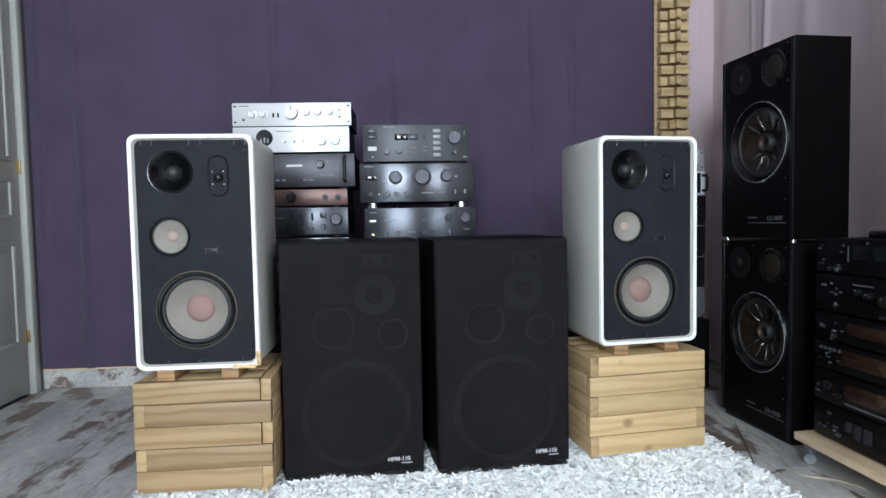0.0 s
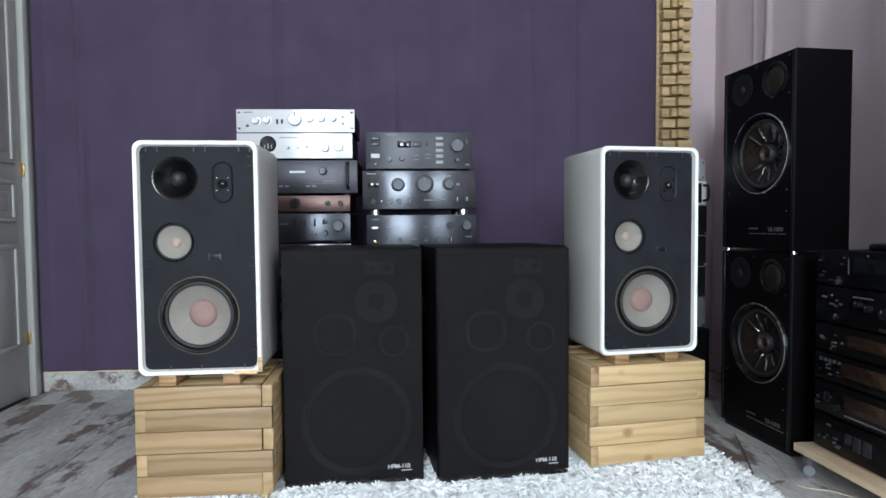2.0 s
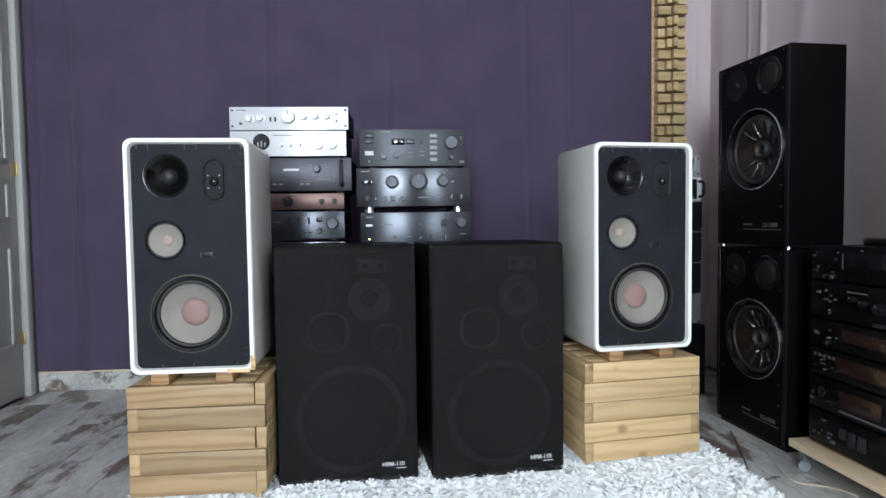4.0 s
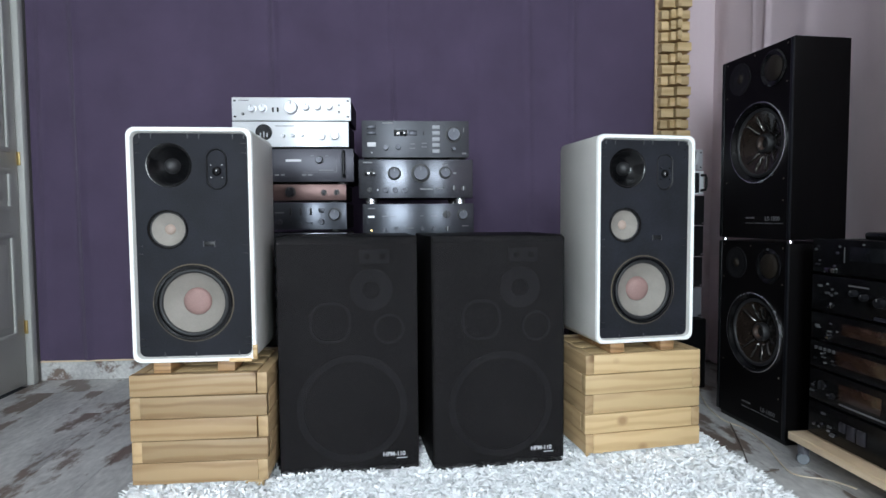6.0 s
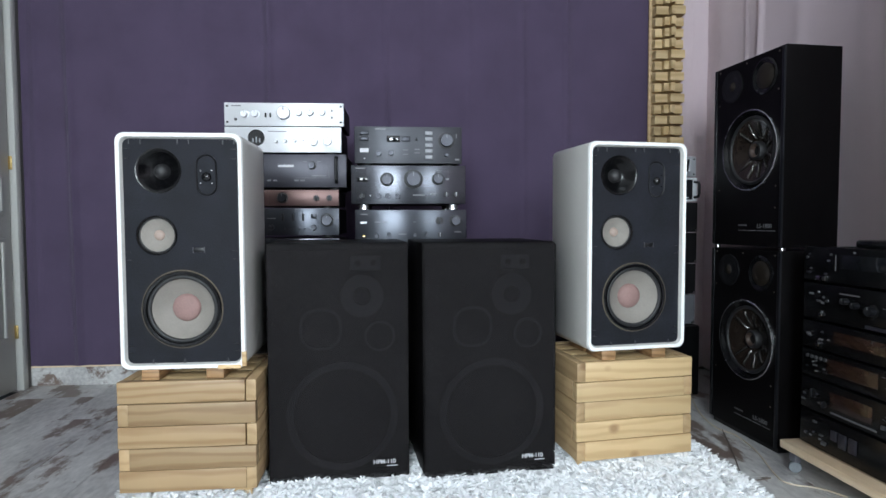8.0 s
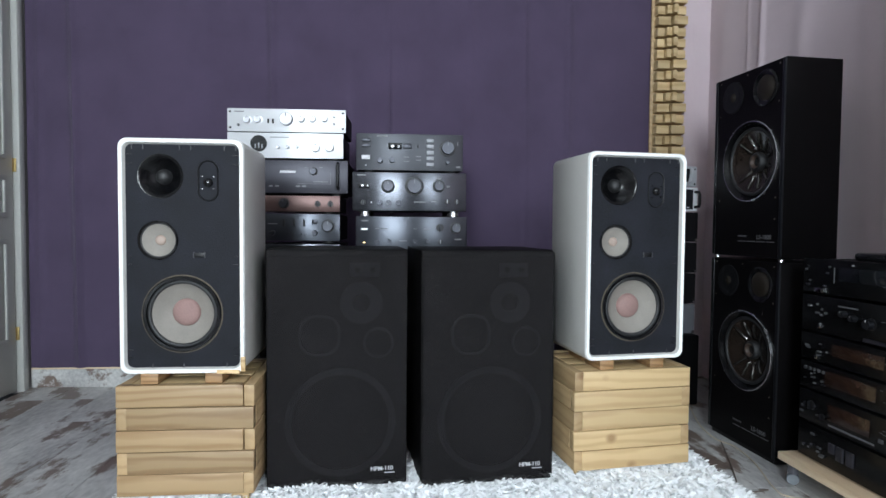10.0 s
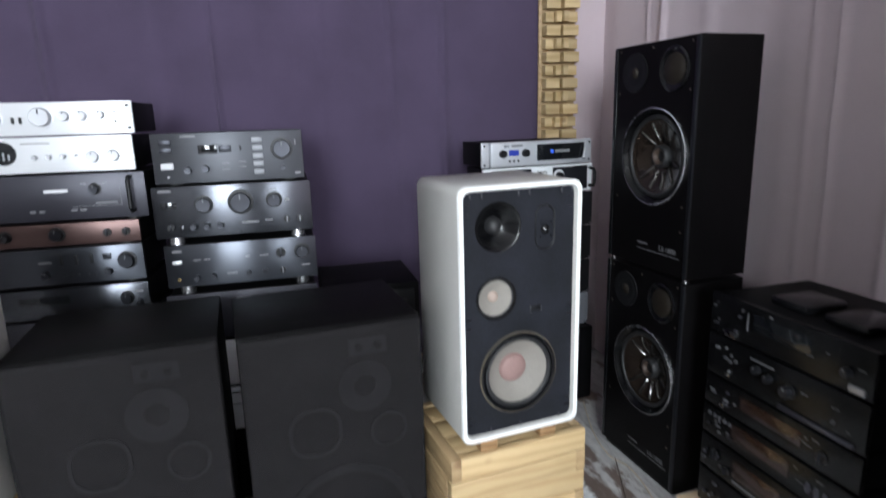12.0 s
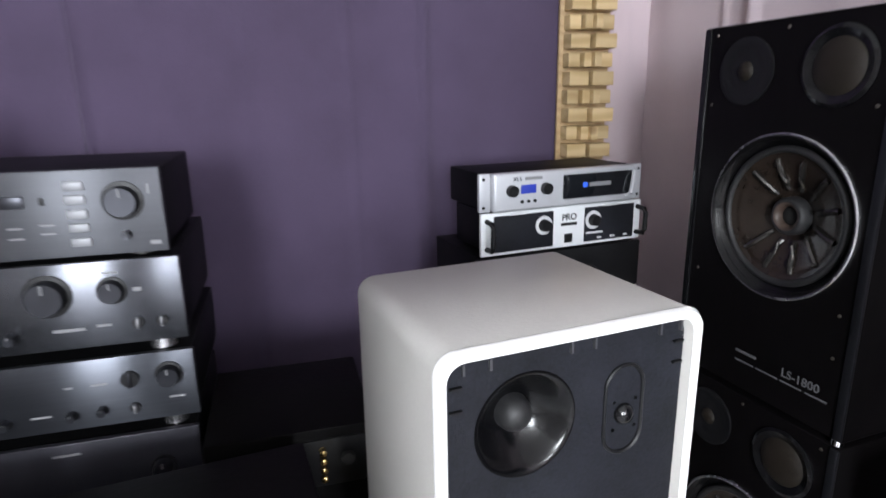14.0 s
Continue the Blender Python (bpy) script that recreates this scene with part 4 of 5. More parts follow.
# right-hand component stack
G1, G2, G3 = "component stack beside the curtain", "tall component stack", "components on the trolley"
STACK = pose(0.297, 2.170, 0, 0, 0, 0)
sil, gra = "knob_silver", "graphite_knob"
unit("amplifier", STACK @ pose(0, 0.008, 0.9684), 0.391, 0.1315, 0.34, "graphite_satin", "graphite amplifier with round volume knob and square buttons, topping the stack", "amplifier", G1, [
    ("btn", .09, .82, .08, .10, "graphite_knob"), ("btn", .09, .66, .08, .10, "graphite_knob"), ("btn", .09, .34, .08, .12, "print"), ("bar", .09, .12, .015, .03, "print"),
    ("knob", .22, .25, .024, gra), ("knob", .335, .27, .024, gra), ("win", .36, .66, .125, .18, "display"), ("btn", .475, .66, .08, .14, "graphite_knob"), ("btn", .575, .66, .012, .09, "black_plastic"),
    ("btn", .69, .82, .07, .10, "button_grey"), ("btn", .69, .66, .07, .10, "button_grey"), ("btn", .69, .49, .07, .10, "button_grey"), ("btn", .69, .33, .07, .10, "button_grey"), ("btn", .69, .16, .07, .10, "button_grey"),
    ("knob", .855, .62, .060, gra), ("knob", .855, .22, .017, gra), ("bar", .24, .93, .10, .035, "print_grey"), ("bar", .47, .36, .05, .02, "print_grey"), ("bar", .47, .24, .05, .02, "print_grey"),
    ("bar", .58, .38, .05, .02, "print_grey"), ("bar", .58, .28, .05, .02, "print_grey"), ("bar", .95, .75, .008, .12, "print_grey"), ("bar", .955, .1, .04, .05, "print_grey")], feet=0.008)
unit("amplifier", STACK @ pose(0, 0, 0.8062), 0.417, 0.138, 0.36, "graphite_dark", "graphite amplifier with three large round knobs, in the stack", "amplifier", G1, [
    ("win", .095, .63, .10, .13, "display"), ("bar", .095, .63, .08, .05, "print"), ("knob", .31, .63, .046, gra), ("knob", .54, .64, .064, gra), ("knob", .755, .65, .042, gra),
    ("sel", .095, .2, .022, gra), ("bar", .165, .2, .01, .04, "print"), ("knob", .235, .2, .02, gra), ("knob", .315, .2, .02, gra), ("knob", .40, .2, .02, gra),
    ("sel", .83, .24, .021, sil), ("sel", .915, .24, .021, sil), ("bar", .08, .92, .08, .035, "print_grey"), ("bar", .59, .22, .11, .035, "print_grey"), ("bar", .71, .24, .05, .03, "print_grey"),
    ("bar", .755, .86, .05, .025, "print_grey"), ("bar", .84, .64, .03, .05, "print_grey")], feet=0.0225)
unit("amplifier", STACK @ pose(0.008, 0, 0.6646), 0.407, 0.117, 0.36, "graphite", "graphite amplifier with small knobs along its front, in the stack", "amplifier", G1, [
    ("btn", .075, .60, .06, .07, "silver"), ("bar", .075, .18, .02, .05, "gold"), ("bar", .08, .86, .06, .04, "print_grey"), ("bar", .20, .62, .05, .03, "print_grey"), ("bar", .265, .62, .04, .03, "print_grey"),
    ("knob", .19, .2, .018, gra), ("knob", .30, .22, .018, gra), ("bar", .42, .24, .07, .03, "print_grey"), ("knob", .53, .22, .018, gra), ("knob", .64, .24, .018, gra), ("sel", .76, .22, .02, sil),
    ("sel", .755, .66, .034, gra), ("knob", .90, .66, .042, gra), ("bar", .64, .62, .06, .03, "print_grey"), ("bar", .53, .62, .03, .03, "print_grey"), ("bar", .92, .3, .06, .03, "print_grey")], feet=0.024)
unit("amplifier", STACK @ pose(0, 0, 0.517), 0.41, 0.134, 0.34, "dark_front", "dark grey hi-fi component low in the stack", "hi-fi component", G1, [("bar", .5, .85, .1, .03, "print_grey"), ("knob", .85, .5, .04, gra), ("bar", .45, .2, .08, .03, "print_grey")], feet=0.012)
unit("receiver", STACK @ pose(0, 0, 0.369), 0.42, 0.136, 0.34, "aluminium_face", "silver receiver low in the stack, seen between the loudspeakers", "receiver", G1, [("bar", .46, .85, .09, .02, "print_grey"), ("bar", .44, .68, .05, .02, "print_grey"), ("sel", .53, .42, .03, sil), ("knob", .85, .5, .05, sil), ("knob", .2, .4, .03, sil)], feet=0.010)
unit("tape_deck", STACK @ pose(0, 0, 0.223), 0.42, 0.131, 0.34, "aluminium_face", "silver deck at the bottom of the stack, seen between the loudspeakers", "hi-fi component", G1, [("win", .5, .90, .8, .03, "display"), ("bar", .5, .62, .5, .02, "print_grey"), ("knob", .53, .3, .042, sil), ("knob", .8, .4, .03, sil)], feet=0.012)
base = part("rack_base", box(-0.22, 0.22, 0.0, 0.38, 0.0, 0.222, 0.004), "veneer_black")
base.matrix_world = STACK.copy()
tagged(base, "low black stand under the component stack", "stand")

# left-hand component stack
TALL = pose(-0.154, 2.217, 0, 0, 0, -1.5)
unit("preamplifier", TALL @ pose(0, 0.004, 1.1114), 0.430, 0.082, 0.26, "silver", "slim silver preamplifier with bright knobs, on top of the tall stack", "amplifier", G2, [
    ("slot", .025, .85, 0), ("slot", .025, .15, 0), ("slot", .975, .85, 0), ("slot", .975, .15, 0), ("sel", .095, .26, .011, sil), ("knob", .17, .48, .028, sil), ("knob", .26, .5, .028, sil),
    ("btn", .345, .45, .014, .2, "black_plastic"), ("btn", .385, .45, .014, .2, "black_plastic"), ("knob", .50, .54, .055, sil), ("knob", .625, .56, .028, sil), ("knob", .72, .57, .028, sil), ("knob", .82, .58, .026, sil),
    ("bar", .90, .66, .012, .06, "hole"), ("bar", .90, .36, .012, .08, "hole"), ("bar", .10, .86, .08, .04, "print_grey")], feet=0.003, front_bevel=0.0025)
unit("amplifier", TALL @ pose(-0.004, 0, 1.0106), 0.420, 0.090, 0.26, "silver", "silver amplifier with a round glass window, in the tall stack", "amplifier", G2, [
    ("meter", .27, .56, .064), ("knob", .44, .42, .014, sil), ("knob", .52, .43, .014, sil), ("knob", .60, .44, .014, sil), ("bar", .67, .45, .02, .05, "print_grey"), ("knob", .765, .40, .034, sil), ("knob", .885, .42, .034, sil),
    ("bar", .45, .82, .16, .03, "print_grey")], feet=0.008)
unit("power_amplifier", TALL @ pose(0.004, 0, 0.8817), 0.439, 0.1195, 0.30, "dark_front", "dark grey power amplifier with a black handle, in the tall stack", "amplifier", G2, [
    ("handle", .92, .52, .76, "black_plastic"), ("handle", .08, .52, .76, "black_plastic"), ("bar", .50, .64, .13, .07, "print"), ("knob", .715, .66, .028, gra), ("bar", .655, .78, .03, .02, "print_grey"), ("bar", .775, .78, .03, .02, "print_grey"), ("bar", .77, .34, .12, .03, "print_grey"),
    ("bar", .36, .2, .03, .05, "print_grey"), ("bar", .41, .2, .03, .05, "print_grey"), ("bar", .585, .2, .035, .05, "print_grey"), ("bar", .635, .2, .035, .05, "print_grey"),
    ("bar", .72, .28, .28, .008, "print_grey"), ("bar", .855, .47, .003, .38, "print_grey")], feet=0.009)
unit("amplifier", TALL @ pose(-0.010, 0, 0.8144), 0.409, 0.058, 0.26, "bronze", "slim bronze amplifier in the tall stack", "amplifier", G2, [
    ("knob", .50, .5, .038, gra), ("sel", .80, .48, .026, gra), ("sel", .915, .48, .026, gra), ("knob", .2, .5, .03, gra)], feet=0.008)
unit("amplifier", TALL @ pose(-0.010, 0, 0.7061), 0.409, 0.098, 0.30, "graphite", "graphite amplifier with sliding switches, in the tall stack", "amplifier", G2, [
    ("knob", .895, .55, .047, gra), ("btn", .775, .70, .05, .17, "graphite_knob"), ("knob", .775, .28, .024, gra), ("btn", .50, .66, .018, .26, "black_plastic"), ("btn", .59, .66, .018, .26, "black_plastic"), ("btn", .68, .66, .018, .26, "black_plastic"),
    ("btn", .51, .22, .014, .06, "graphite_knob"), ("btn", .55, .22, .014, .06, "graphite_knob"), ("btn", .59, .22, .014, .06, "graphite_knob"), ("btn", .65, .22, .014, .06, "graphite_knob"), ("btn", .69, .22, .014, .06, "graphite_knob"),
    ("knob", .40, .28, .024, gra), ("bar", .40, .62, .08, .04, "print_grey")], feet=0.009)
zs = 0.704
for h, front, label in ((0.080, "graphite_dark", "dark grey tuner in the tall stack"), (0.11, "dark_front", "dark grey cassette deck in the tall stack"), (0.13, "dark_front", "dark component in the tall stack"), (0.125, "graphite_dark", "black receiver low in the tall stack"), (0.11, "graphite", "graphite component low in the tall stack")):
    zs -= h + 0.012
    unit("stereo_component", TALL @ pose(-0.008, 0, zs), 0.406, h, 0.30, front, label, "hi-fi component", G2, [("knob", .86, .5, .035, sil if front == "silver" else gra), ("win", .35, .6, .3, .25, "display"), ("bar", .94, .7, .05, .06, "print_grey"), ("knob", .94, .3, .02, gra)], feet=0.010)
base = part("rack_base", box(-0.21, 0.21, 0.0, 0.34, 0.0, zs - 0.001, 0.004), "veneer_black")
base.matrix_world = TALL.copy()
tagged(base, "low black stand under the tall component stack", "stand")

# black loudspeaker with its terminals towards the room, behind the pair
sp = empty("subwoofer", pose(0.655, 2.10, 0.0), "black box loudspeaker seen from behind, gold terminals", "loudspeaker")
part("cabinet", box(-0.14, 0.14, 0, 0.28, 0.0, 0.66, 0.004), "veneer_black", sp)
part("terminal_plate", box(0.012, 0.125, -0.004, 0.004, 0.550, 0.640, 0.002), "black_plastic", sp)
for k in range(4):
    part("terminal", lathe([(0.006, -0.004), (0.006, -0.016), (0.003, -0.018), (0, -0.018)], 0.050, 0.570 + 0.017 * k, 0, 12), "gold", sp, "gold-plated terminal")
part("fuse_cap", lathe([(0.012, -0.004), (0.011, -0.014), (0, -0.014)], 0.092, 0.602, 0, 18), "rubber", sp)

# power amplifiers stacked in the corner
G4 = "power amplifiers in the corner"
PX, PY, PR = 1.321, 2.436, 7.4
pm = pose(PX, PY, 0, 0, 0, PR)
def pa_crown(m):
    u = empty("power_amplifier", m, "silver-grey rack power amplifier with blue display, on top of the stack", "amplifier", G4)
    w, h = 0.452, 0.088
    part("case", box(-0.208, 0.208, 0.014, 0.20, 0.003, h - 0.002, 0.002), "steel_case", u)
    part("rack_ear", box(-w / 2, -w / 2 + 0.028, 0.0, 0.012, 0.001, h, 0.002), "pa_grey", u)
    part("rack_ear", box(w / 2 - 0.028, w / 2, 0.0, 0.012, 0.001, h, 0.002), "pa_grey", u)
    part("front_panel", box(-w / 2 + 0.029, w / 2 - 0.029, -0.014, 0.013, 0.001, h, 0.006, 3), "pa_grey", u)
    part("dark_inset", box(-0.015, 0.19, -0.0155, -0.012, 0.018, h - 0.012, 0.004), "display", u, "glossy black inset panel")
    part("grab", tube([(0.165, -0.015, 0.014), (0.178, -0.022, 0.02), (0.185, -0.022, h - 0.03), (0.19, -0.015, h - 0.012)], 0.006, 8), "pa_grey", u)
    part("lcd", box(-0.128, -0.088, -0.0158, -0.012, 0.040, 0.060, 0.001), "lcd", u, "lit blue display")
    for x in (-0.152, -0.062):
        part("knob", lathe([(0.014, -0.014), (0.013, -0.026), (0, -0.026)], x, 0.048, 0, 24), "black_plastic", u)
    for x in (-0.125, -0.108, -0.091):
        part("button", lathe([(0.004, -0.014), (0.004, -0.017), (0, -0.017)], x, 0.022, 0, 12), "black_plastic", u)
    for x in (-w / 2 + 0.010, w / 2 - 0.010):
        for z in (0.012, h - 0.012):
            part("rack_slot", lathe([(0.004, -0.0006), (0, -0.0006)], x, z, 0, 12), "hole", u)
    lettering("model_letters", "XLS", 0.012, -0.148, -0.0146, 0.070, "black_plastic", u, "LEFT", 1.1)
    bar(u, -0.095, 0.074, 0.045, 0.007, -0.0146, "print_grey")
    part("badge_light", box(0.040, 0.052, -0.0165, -0.015, 0.043, 0.055, 0.003), "blue_badge", u, "lit blue badge")
    bar(u, 0.090, 0.049, 0.062, 0.010, -0.0158, "print_grey")
    return u
pa_crown(pm @ pose(0, 0, 0.950))
u = empty("power_amplifier", pm @ pose(0.008, 0.004, 0.845), "white-fronted rack power amplifier with two dials, in the stack", "amplifier", G4)
w, h = 0.455, 0.102
part("case", box(-0.200, 0.200, 0.012, 0.195, 0.003, h - 0.002, 0.002), "steel_case", u)
part("front_panel", box(-w / 2, w / 2, 0.0, 0.011, 0.001, h, 0.002), "pa_white", u)
for x0, x1 in ((-0.195, -0.035), (0.055, 0.205)):
    part("black_panel", box(x0, x1, -0.002, 0.002, 0.008, h - 0.008, 0.001), "baffle", u)
for x in (-0.062, 0.080):
    part("dial", lathe([(0.023, -0.002), (0.023, -0.003), (0.0, -0.003)], x, 0.062, 0, 28), "print", u, "pale printed dial")
    part("knob", lathe([(0.015, -0.003), (0.013, -0.018), (0, -0.018)], x, 0.062, 0, 24), "black_plastic", u)
for x in (-0.213, 0.216):
    part("handle", tube([(x, 0, 0.018), (x, -0.026, 0.02), (x, -0.032, 0.03), (x, -0.032, h - 0.03), (x, -0.026, h - 0.02), (x, 0, h - 0.018)], 0.006, 10), "black_plastic", u)
lettering("letters", "PRO", 0.022, 0.010, -0.0012, 0.068, "black_plastic", u, "CENTER")
bar(u, 0.010, 0.058, 0.045, 0.007, -0.0006, "black_plastic")
part("switch", box(-0.002, 0.020, -0.003, 0.002, 0.012, 0.034, 0.001), "black_plastic", u)
for q in ((-0.13, 0.096, 0.045), (0.13, 0.096, 0.04), (0.085, 0.030, 0.05), (0.10, 0.016, 0.012), (0.14, 0.016, 0.014), (0.18, 0.016, 0.012)):
    bar(u, q[0], q[1], q[2], 0.0045, -0.0024)
zz = 0.843
for k, h in enumerate((0.128, 0.132, 0.132, 0.13)):
    zz -= h + 0.003
    u = empty("power_amplifier", pm @ pose(0.004, 0.002 + 0.003 * k, zz), "black rack power amplifier with bright corner fittings, in the stack", "amplifier", G4)
    part("case", box(-0.22, 0.22, 0.012, 0.28, 0.002, h, 0.003), "steel_case", u)
    part("front_panel", box(-0.235, 0.235, 0, 0.011, 0.001, h, 0.002), "pa_dull" if k == 3 else "black_plastic", u)
    for x in (-0.222, 0.222):
        part("corner_fitting", box(x - 0.008, x + 0.008, -0.012, 0.001, 0.006, 0.014, 0.002), "chrome", u, "bright metal fitting")
    for x in (-0.08, 0.08):
        part("knob", lathe([(0.018, 0), (0.016, -0.016), (0, -0.016)], x, h * 0.5, 0, 24), "black_plastic", u)
u = part("equipment_case", box(-0.23, 0.245, -0.02, 0.36, 0.0, zz - 0.002, 0.008), "steel_case")
u.matrix_world = pm
tagged(u, "black equipment case under the stacked power amplifiers", "case")

# trolley with a stack of black components
TRX, TRY, TRR = 1.465, 1.437, -88.5
tm = pose(TRX, TRY, 0, 0, 0, TRR)
tr = empty("trolley", tm, "low birch board on castors carrying a stack of black components", "trolley")
part("board", box(-0.255, 0.225, -0.045, 0.34, 0.070, 0.094, 0.003), "birch", tr)
for sx in (-0.225, 0.195):
    for sy in (-0.015, 0.29):
        c = part("castor", lathe([(0, -0.008), (0.016, -0.008), (0.018, -0.004), (0.018, 0.004), (0.016, 0.008), (0, 0.008)], 0, 0, 0, 24), "clear_wheel", tr, "grey see-through castor wheel")
        c.matrix_local = pose(sx, sy, 0.0185, 0, 0, 60)
        part("castor_fork", box(sx - 0.014, sx + 0.014, sy - 0.010, sy + 0.010, 0.034, 0.0695, 0.003), "grey_metal", tr)
zc = 0.0945
comps = [
    (0.108, "deck_front", "black recorder with a pale cluster of controls", [("btn", .31, .58, .05, .28, "dark_front"), ("btn", .38, .52, .06, .40, "dark_front"), ("btn", .46, .52, .06, .40, "dark_front"), ("bar", .05, .3, .02, .06, "print_dim"), ("bar", .10, .3, .02, .06, "print_dim"), ("knob", .90, .3, .02, gra)]),
    (0.098, "deck_front", "black cassette deck with a brown tinted window", [("win", .43, .52, .33, .52, "amber_display"), ("knob", .86, .48, .055, gra), ("btn", .68, .32, .03, .12, "lug_grey"), ("sel", .12, .55, .03, gra), ("sel", .22, .3, .02, gra), ("bar", .45, .12, .36, .06, "print_dim")]),
    (0.085, "deck_front", "black tuner with a brown tinted display", [("win", .43, .55, .40, .55, "amber_display"), ("btn", .06, .75, .02, .12, "lug_grey"), ("btn", .10, .75, .02, .12, "lug_grey"), ("btn", .14, .75, .02, .12, "lug_grey"), ("btn", .18, .75, .02, .12, "lug_grey"), ("btn", .22, .75, .02, .12, "lug_grey"), ("btn", .75, .4, .02, .3, "dark_front"), ("btn", .80, .4, .02, .3, "dark_front"), ("btn", .85, .4, .02, .3, "dark_front")]),
    (0.085, "deck_front", "black disc player with a brown tinted display", [("win", .48, .55, .40, .45, "amber_display"), ("sel", .80, .4, .03, gra), ("btn", .15, .12, .03, .12, "chrome"), ("bar", .06, .5, .04, .08, "print_dim")]),
    (0.112, "deck_front", "black amplifier with a pale lower strip", [("btn", .74, .05, .42, .09, "dark_front"), ("btn", .17, .14, .03, .10, "chrome"), ("knob", .38, .62, .02, gra), ("knob", .46, .55, .02, gra), ("knob", .58, .48, .03, gra), ("bar", .40, .80, .16, .04, "print_dim")]),
    (0.106, "deck_front", "black deck with bright side catches, on top", [("btn", .16, .06, .09, .14, "chrome"), ("btn", .93, .10, .08, .14, "knob_silver"), ("bar", .28, .55, .008, .45, "print_dim"), ("win", .5, .6, .36, .4, "display"), ("bar", .43, .88, .02, .05, "print_dim"), ("knob", .88, .4, .02, gra)]),
]
rnd = random.Random(9)
for h, front, label, feats in comps:
    for _ in range(7):
        feats.append(("btn", rnd.uniform(0.03, 0.25), rnd.uniform(0.2, 0.8), rnd.choice((0.012, 0.02, 0.035)), 0.06, rnd.choice(("lug_grey", "dark_front", "graphite_knob", "print_dim"))))
    for _ in range(5):
        feats.append(("bar", rnd.uniform(0.66, 0.95), rnd.uniform(0.25, 0.8), rnd.choice((0.02, 0.04)), 0.025, "lug_grey"))
    unit("stereo_component", tm @ pose(-0.012, 0, zc), 0.43, h - 0.010, 0.30, front, label + ", stacked on the trolley", "hi-fi component", G3, feats, feet=0.008)
    zc += h
for x in (-0.05, 0.09):
    ob = part("dark_gadget", box(-0.05, 0.05, 0, 0.12, 0, 0.022, 0.008), "gloss_black")
    ob.matrix_world = tm @ pose(x, 0.05, zc - 0.003)
    tagged(ob, "small glossy black box on top of the stacked components", "small box", "small boxes on the components")

# wooden skyline diffuser hanging in the corner
SX0, SX1, SZ0, SZ1 = 1.505, 1.662, 1.010, 2.47
dif = empty("skyline_diffuser", pose(SX0, NY - 0.045, SZ0), "wooden block sound diffuser panel hanging in the corner", "wall panel")
# board coloured darker than its blocks to give the shade between them
part("back_board", box(-0.004, SX1 - SX0 + 0.004, 0.0, 0.012, -0.004, SZ1 - SZ0, 0.002), "pine_dark", dif)
rnd = random.Random(5)
pitch, shared = 0.0525, {}
board = SX1 - SX0
def diffuser_block(x0, x1, z, d):
    key = (round(x1 - x0, 4), d)
    if key not in shared:
        b = box(0.0, x1 - x0, -d, 0.0, 0.0, 0.040, 0.0015, 1)
        me = bpy.data.meshes.new("block")
        b.to_mesh(me)
        b.free()
        me.materials.append(M["skyline"])
        shared[key] = me
    ob = new("block", shared[key])
    ob.parent = dif
    ob.matrix_local = pose(x0, -0.0005, z)
r = 0
z = 0.012
while z < SZ1 - SZ0 - 0.06:
    if r % 2 == 0 and r != 12:
        diffuser_block(0.008, 0.070, z, 0.050)
        diffuser_block(0.078, board - 0.010, z, 0.068 if r % 4 else 0.060)
    else:
        diffuser_block(0.008, 0.044, z, 0.040)
        diffuser_block(0.048, 0.072, z, 0.058)
        diffuser_block(0.0725, 0.094, z, 0.078)
        diffuser_block(0.102, board - 0.010, z, 0.048)
    z += pitch
    r += 1

# cables on the floor
def cable(points, r, material, label):
    pts = [Vector(p) for p in points]
    fine = []
    for i in range(len(pts) - 1):
        p0, p1, p2, p3 = pts[max(i - 1, 0)], pts[i], pts[i + 1], pts[min(i + 2, len(pts) - 1)]
        for k in range(8):
            t = k / 8
            fine.append(0.5 * ((2 * p1) + (p2 - p0) * t + (2 * p0 - 5 * p1 + 4 * p2 - p3) * t * t + (3 * p1 - p0 - 3 * p2 + p3) * t ** 3))
    fine.append(pts[-1])
    tagged(part("cable", tube(fine, r, 6), material), label, "cable")
cable([(1.512, 2.409, 0.003), (1.437, 2.191, 0.003), (1.416, 2.044, 0.003), (1.441, 1.964, 0.003), (1.426, 1.824, 0.003), (1.370, 1.640, 0.003), (1.374, 1.585, 0.003), (1.440, 1.547, 0.003), (1.476, 1.490, 0.003)], 0.0024, "cable", "thin cream cable lying loose on the floor")
cable([(1.426, 2.024, 0.003), (1.339, 1.811, 0.003), (1.269, 1.653, 0.003), (1.268, 1.613, 0.003), (1.344, 1.627, 0.003)], 0.0020, "cable_dark", "thin dark cable lying loose on the floor")

# white shag rug: backing and pile
RX0, RX1, RY0, RY1 = -0.485, 1.215, 0.40, 1.95
rug = empty("rug", pose(0, 0, 0), "white long-pile shag rug under the loudspeakers", "rug")


def swell(px, py):
    """How far the thick pile is pushed up beside the heavy loudspeakers."""
    return 0.024 * min(1, max(0, (px - 0.72) / 0.08)) + 0.020 * min(1, max(0, (-0.12 - px) / 0.08))


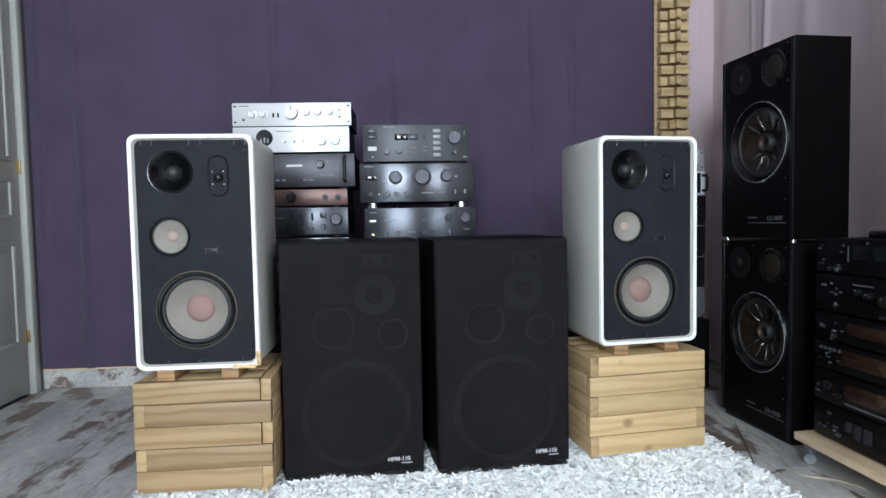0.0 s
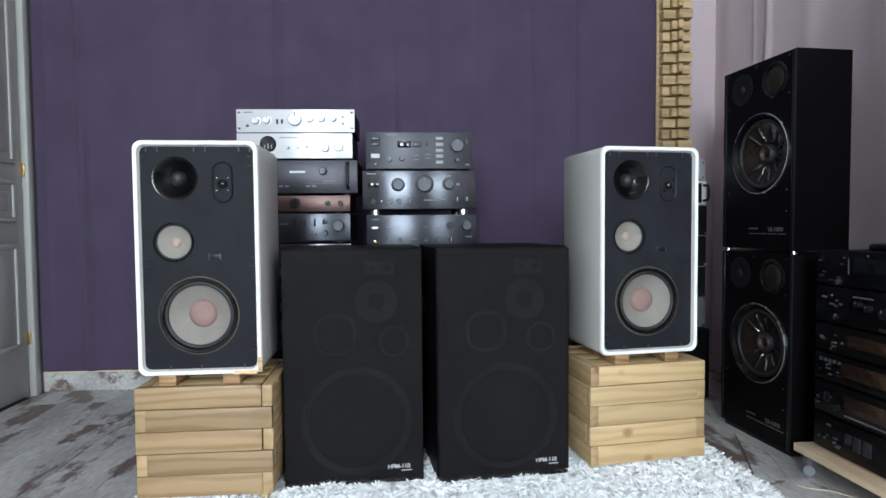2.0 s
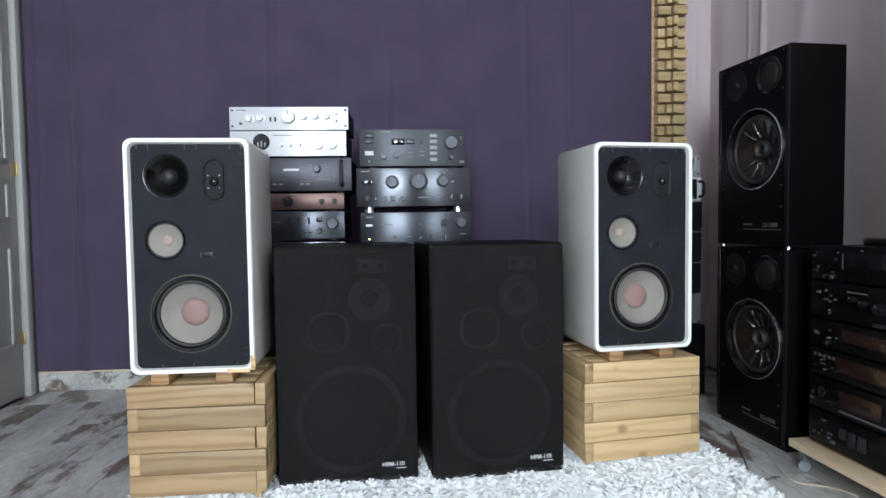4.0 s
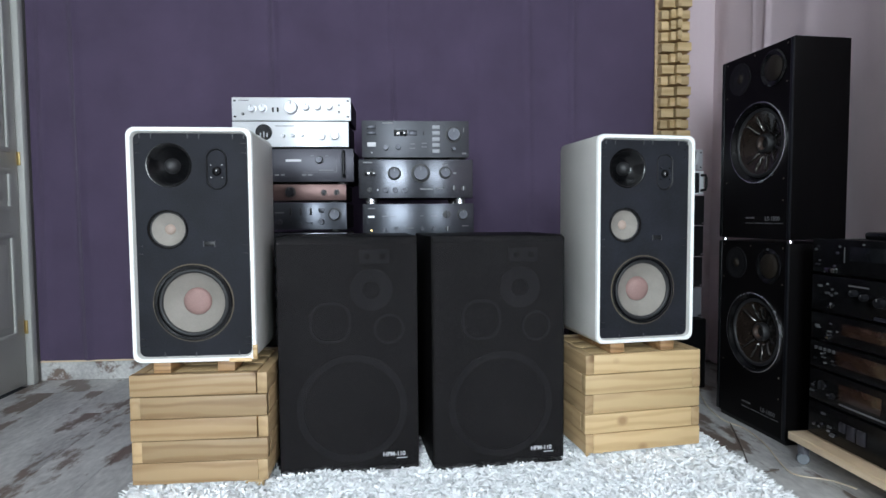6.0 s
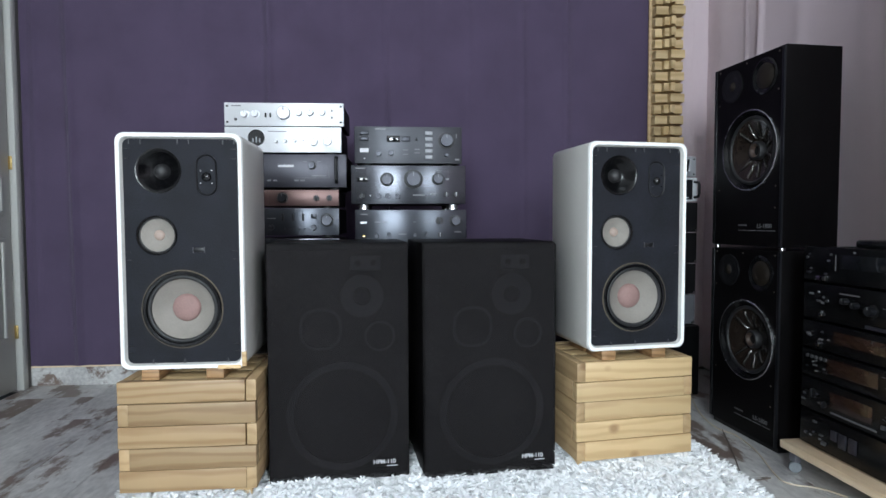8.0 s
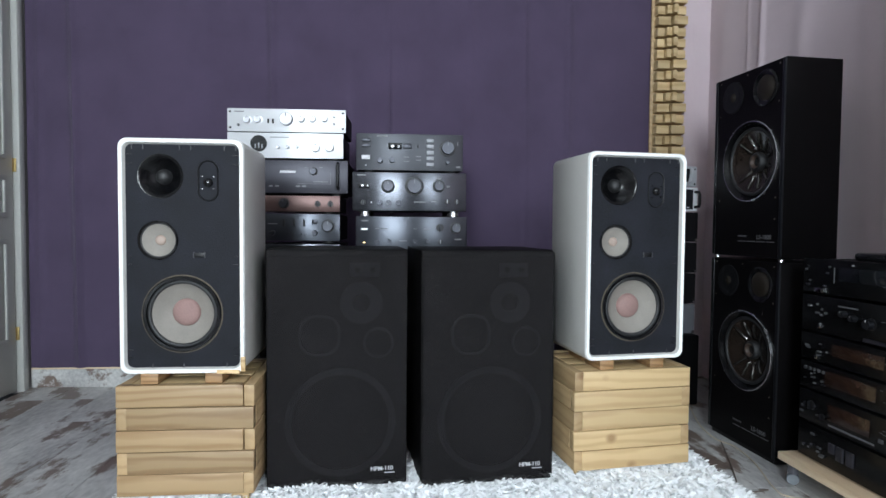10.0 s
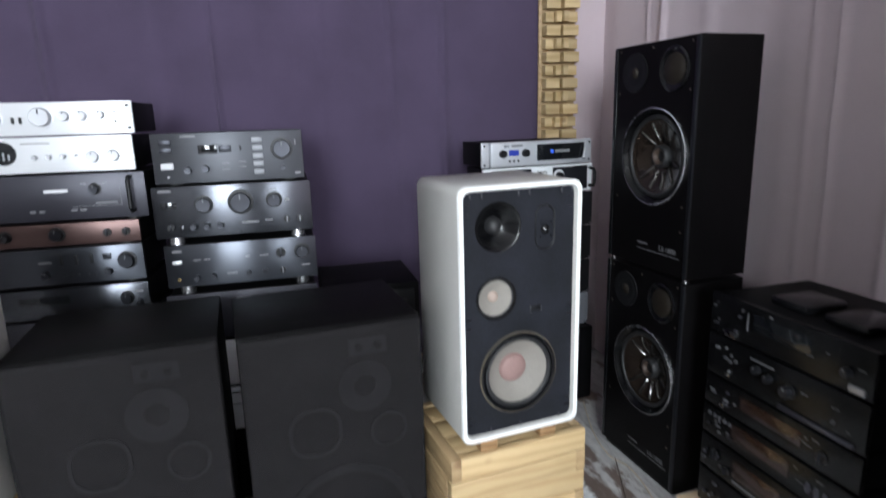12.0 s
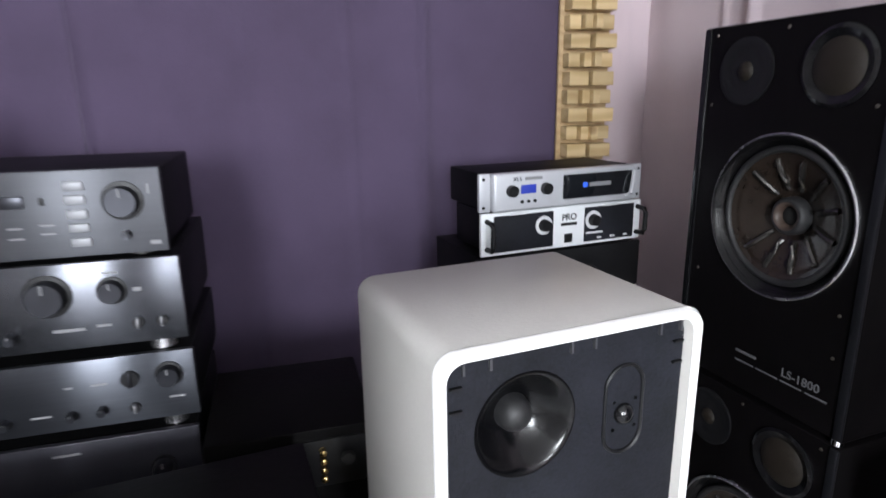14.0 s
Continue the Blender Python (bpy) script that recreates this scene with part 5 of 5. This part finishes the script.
bm = bmesh.new()
NXR, NYR = 84, 76
top, low = [], []
for j in range(NYR + 1):
    for i in range(NXR + 1):
        px, py = RX0 + (RX1 - RX0) * i / NXR, RY0 + (RY1 - RY0) * j / NYR
        rim = min(1.0, 0.25 + 12 * min(px - RX0, RX1 - px, py - RY0, RY1 - py))
        top.append(bm.verts.new((px, py, (RUG_Z - 0.0005 + swell(px, py)) * rim)))
        low.append(bm.verts.new((px, py, 0.0005)))
for j in range(NYR):
    for i in range(NXR):
        a = j * (NXR + 1) + i
        bm.faces.new((top[a], top[a + 1], top[a + NXR + 2], top[a + NXR + 1]))
        bm.faces.new((low[a], low[a + NXR + 1], low[a + NXR + 2], low[a + 1]))
edge = [i for i in range(NXR)] + [NXR + j * (NXR + 1) for j in range(NYR)] + [NYR * (NXR + 1) + i for i in range(NXR, 0, -1)] + [j * (NXR + 1) for j in range(NYR, 0, -1)]
for a, b in zip(edge, edge[1:] + edge[:1]):
    bm.faces.new((low[a], low[b], top[b], top[a]))
part("backing", bm, "rug", rug)
rs = np.random.RandomState(4)
verts, faces = [], []
def tuft(px, py, hgt, wid, base):
    lean_a, lean = rs.uniform(0, 6.283), rs.uniform(0.006, 0.034)
    tw = rs.uniform(0, 3.1416)
    cx, sy = math.cos(tw) * wid, math.sin(tw) * wid
    i = len(verts)
    for k, f in enumerate((0.0, 0.4, 0.75, 1.0)):
        s = (0.9, 1.1, 1.1, 0.72)[k]
        bx = px + math.cos(lean_a) * lean * f * f
        by = py + math.sin(lean_a) * lean * f * f
        z = base + hgt * (f - 0.25 * f * f)
        verts.extend(((bx - cx * s, by - sy * s, z), (bx + cx * s, by + sy * s, z)))
        if k:
            j = i + 2 * k
            faces.append((j - 2, j - 1, j + 1, j))
for k in range(95000):
    px, py = rs.uniform(RX0 - 0.015, RX1 + 0.015), 0.0
    py = rs.uniform(1.15, RY1 + 0.01) if rs.rand() < 0.86 else rs.uniform(RY0, 1.15)
    n1 = noise.noise(Vector((px * 30, py * 30, 0.3))) + 0.6 * noise.noise(Vector((px * 11, py * 11, 4.3)))
    rim = min(px - RX0, RX1 - px, py - RY0, RY1 - py)
    low_edge = min(1.0, max(0.1, 0.25 + 12 * rim))
    tuft(px, py, 0.021 + 0.017 * n1 + rs.uniform(0, 0.012), rs.uniform(0.0028, 0.0062), (RUG_Z - 0.013 + swell(px, py)) * low_edge)
me = bpy.data.meshes.new("pile")
me.from_pydata(verts, [], faces)
me.materials.append(M["rug"])
pile = new("pile", me)
pile.parent = rug
pile["kind"] = "stuff"

# laminate planks, along the room
shared = {}
pw = 0.193
rnd = random.Random(2)
row = 0
x = WX
while x < EX - 0.001:
    w = min(pw, EX - x)
    y = SY - rnd.uniform(0, 1.1)
    while y < NY:
        a, b2 = max(y, SY), min(y + 1.285, NY)
        key = (round(w, 3), round(b2 - a, 2))
        if b2 - a > 0.02:
            if key not in shared:
                bmq = box(0.0006, w - 0.0006, 0.0006, b2 - a - 0.0006, -0.0115, 0.0, 0.0008, 1)
                me = bpy.data.meshes.new("plank")
                bmq.to_mesh(me)
                bmq.free()
                me.materials.append(M["laminate"])
                shared[key] = me
            ob = new("plank", shared[key])
            ob.parent = floor
            ob.matrix_local = pose(x, a, 0)
        y += 1.285
    x += pw
    row += 1
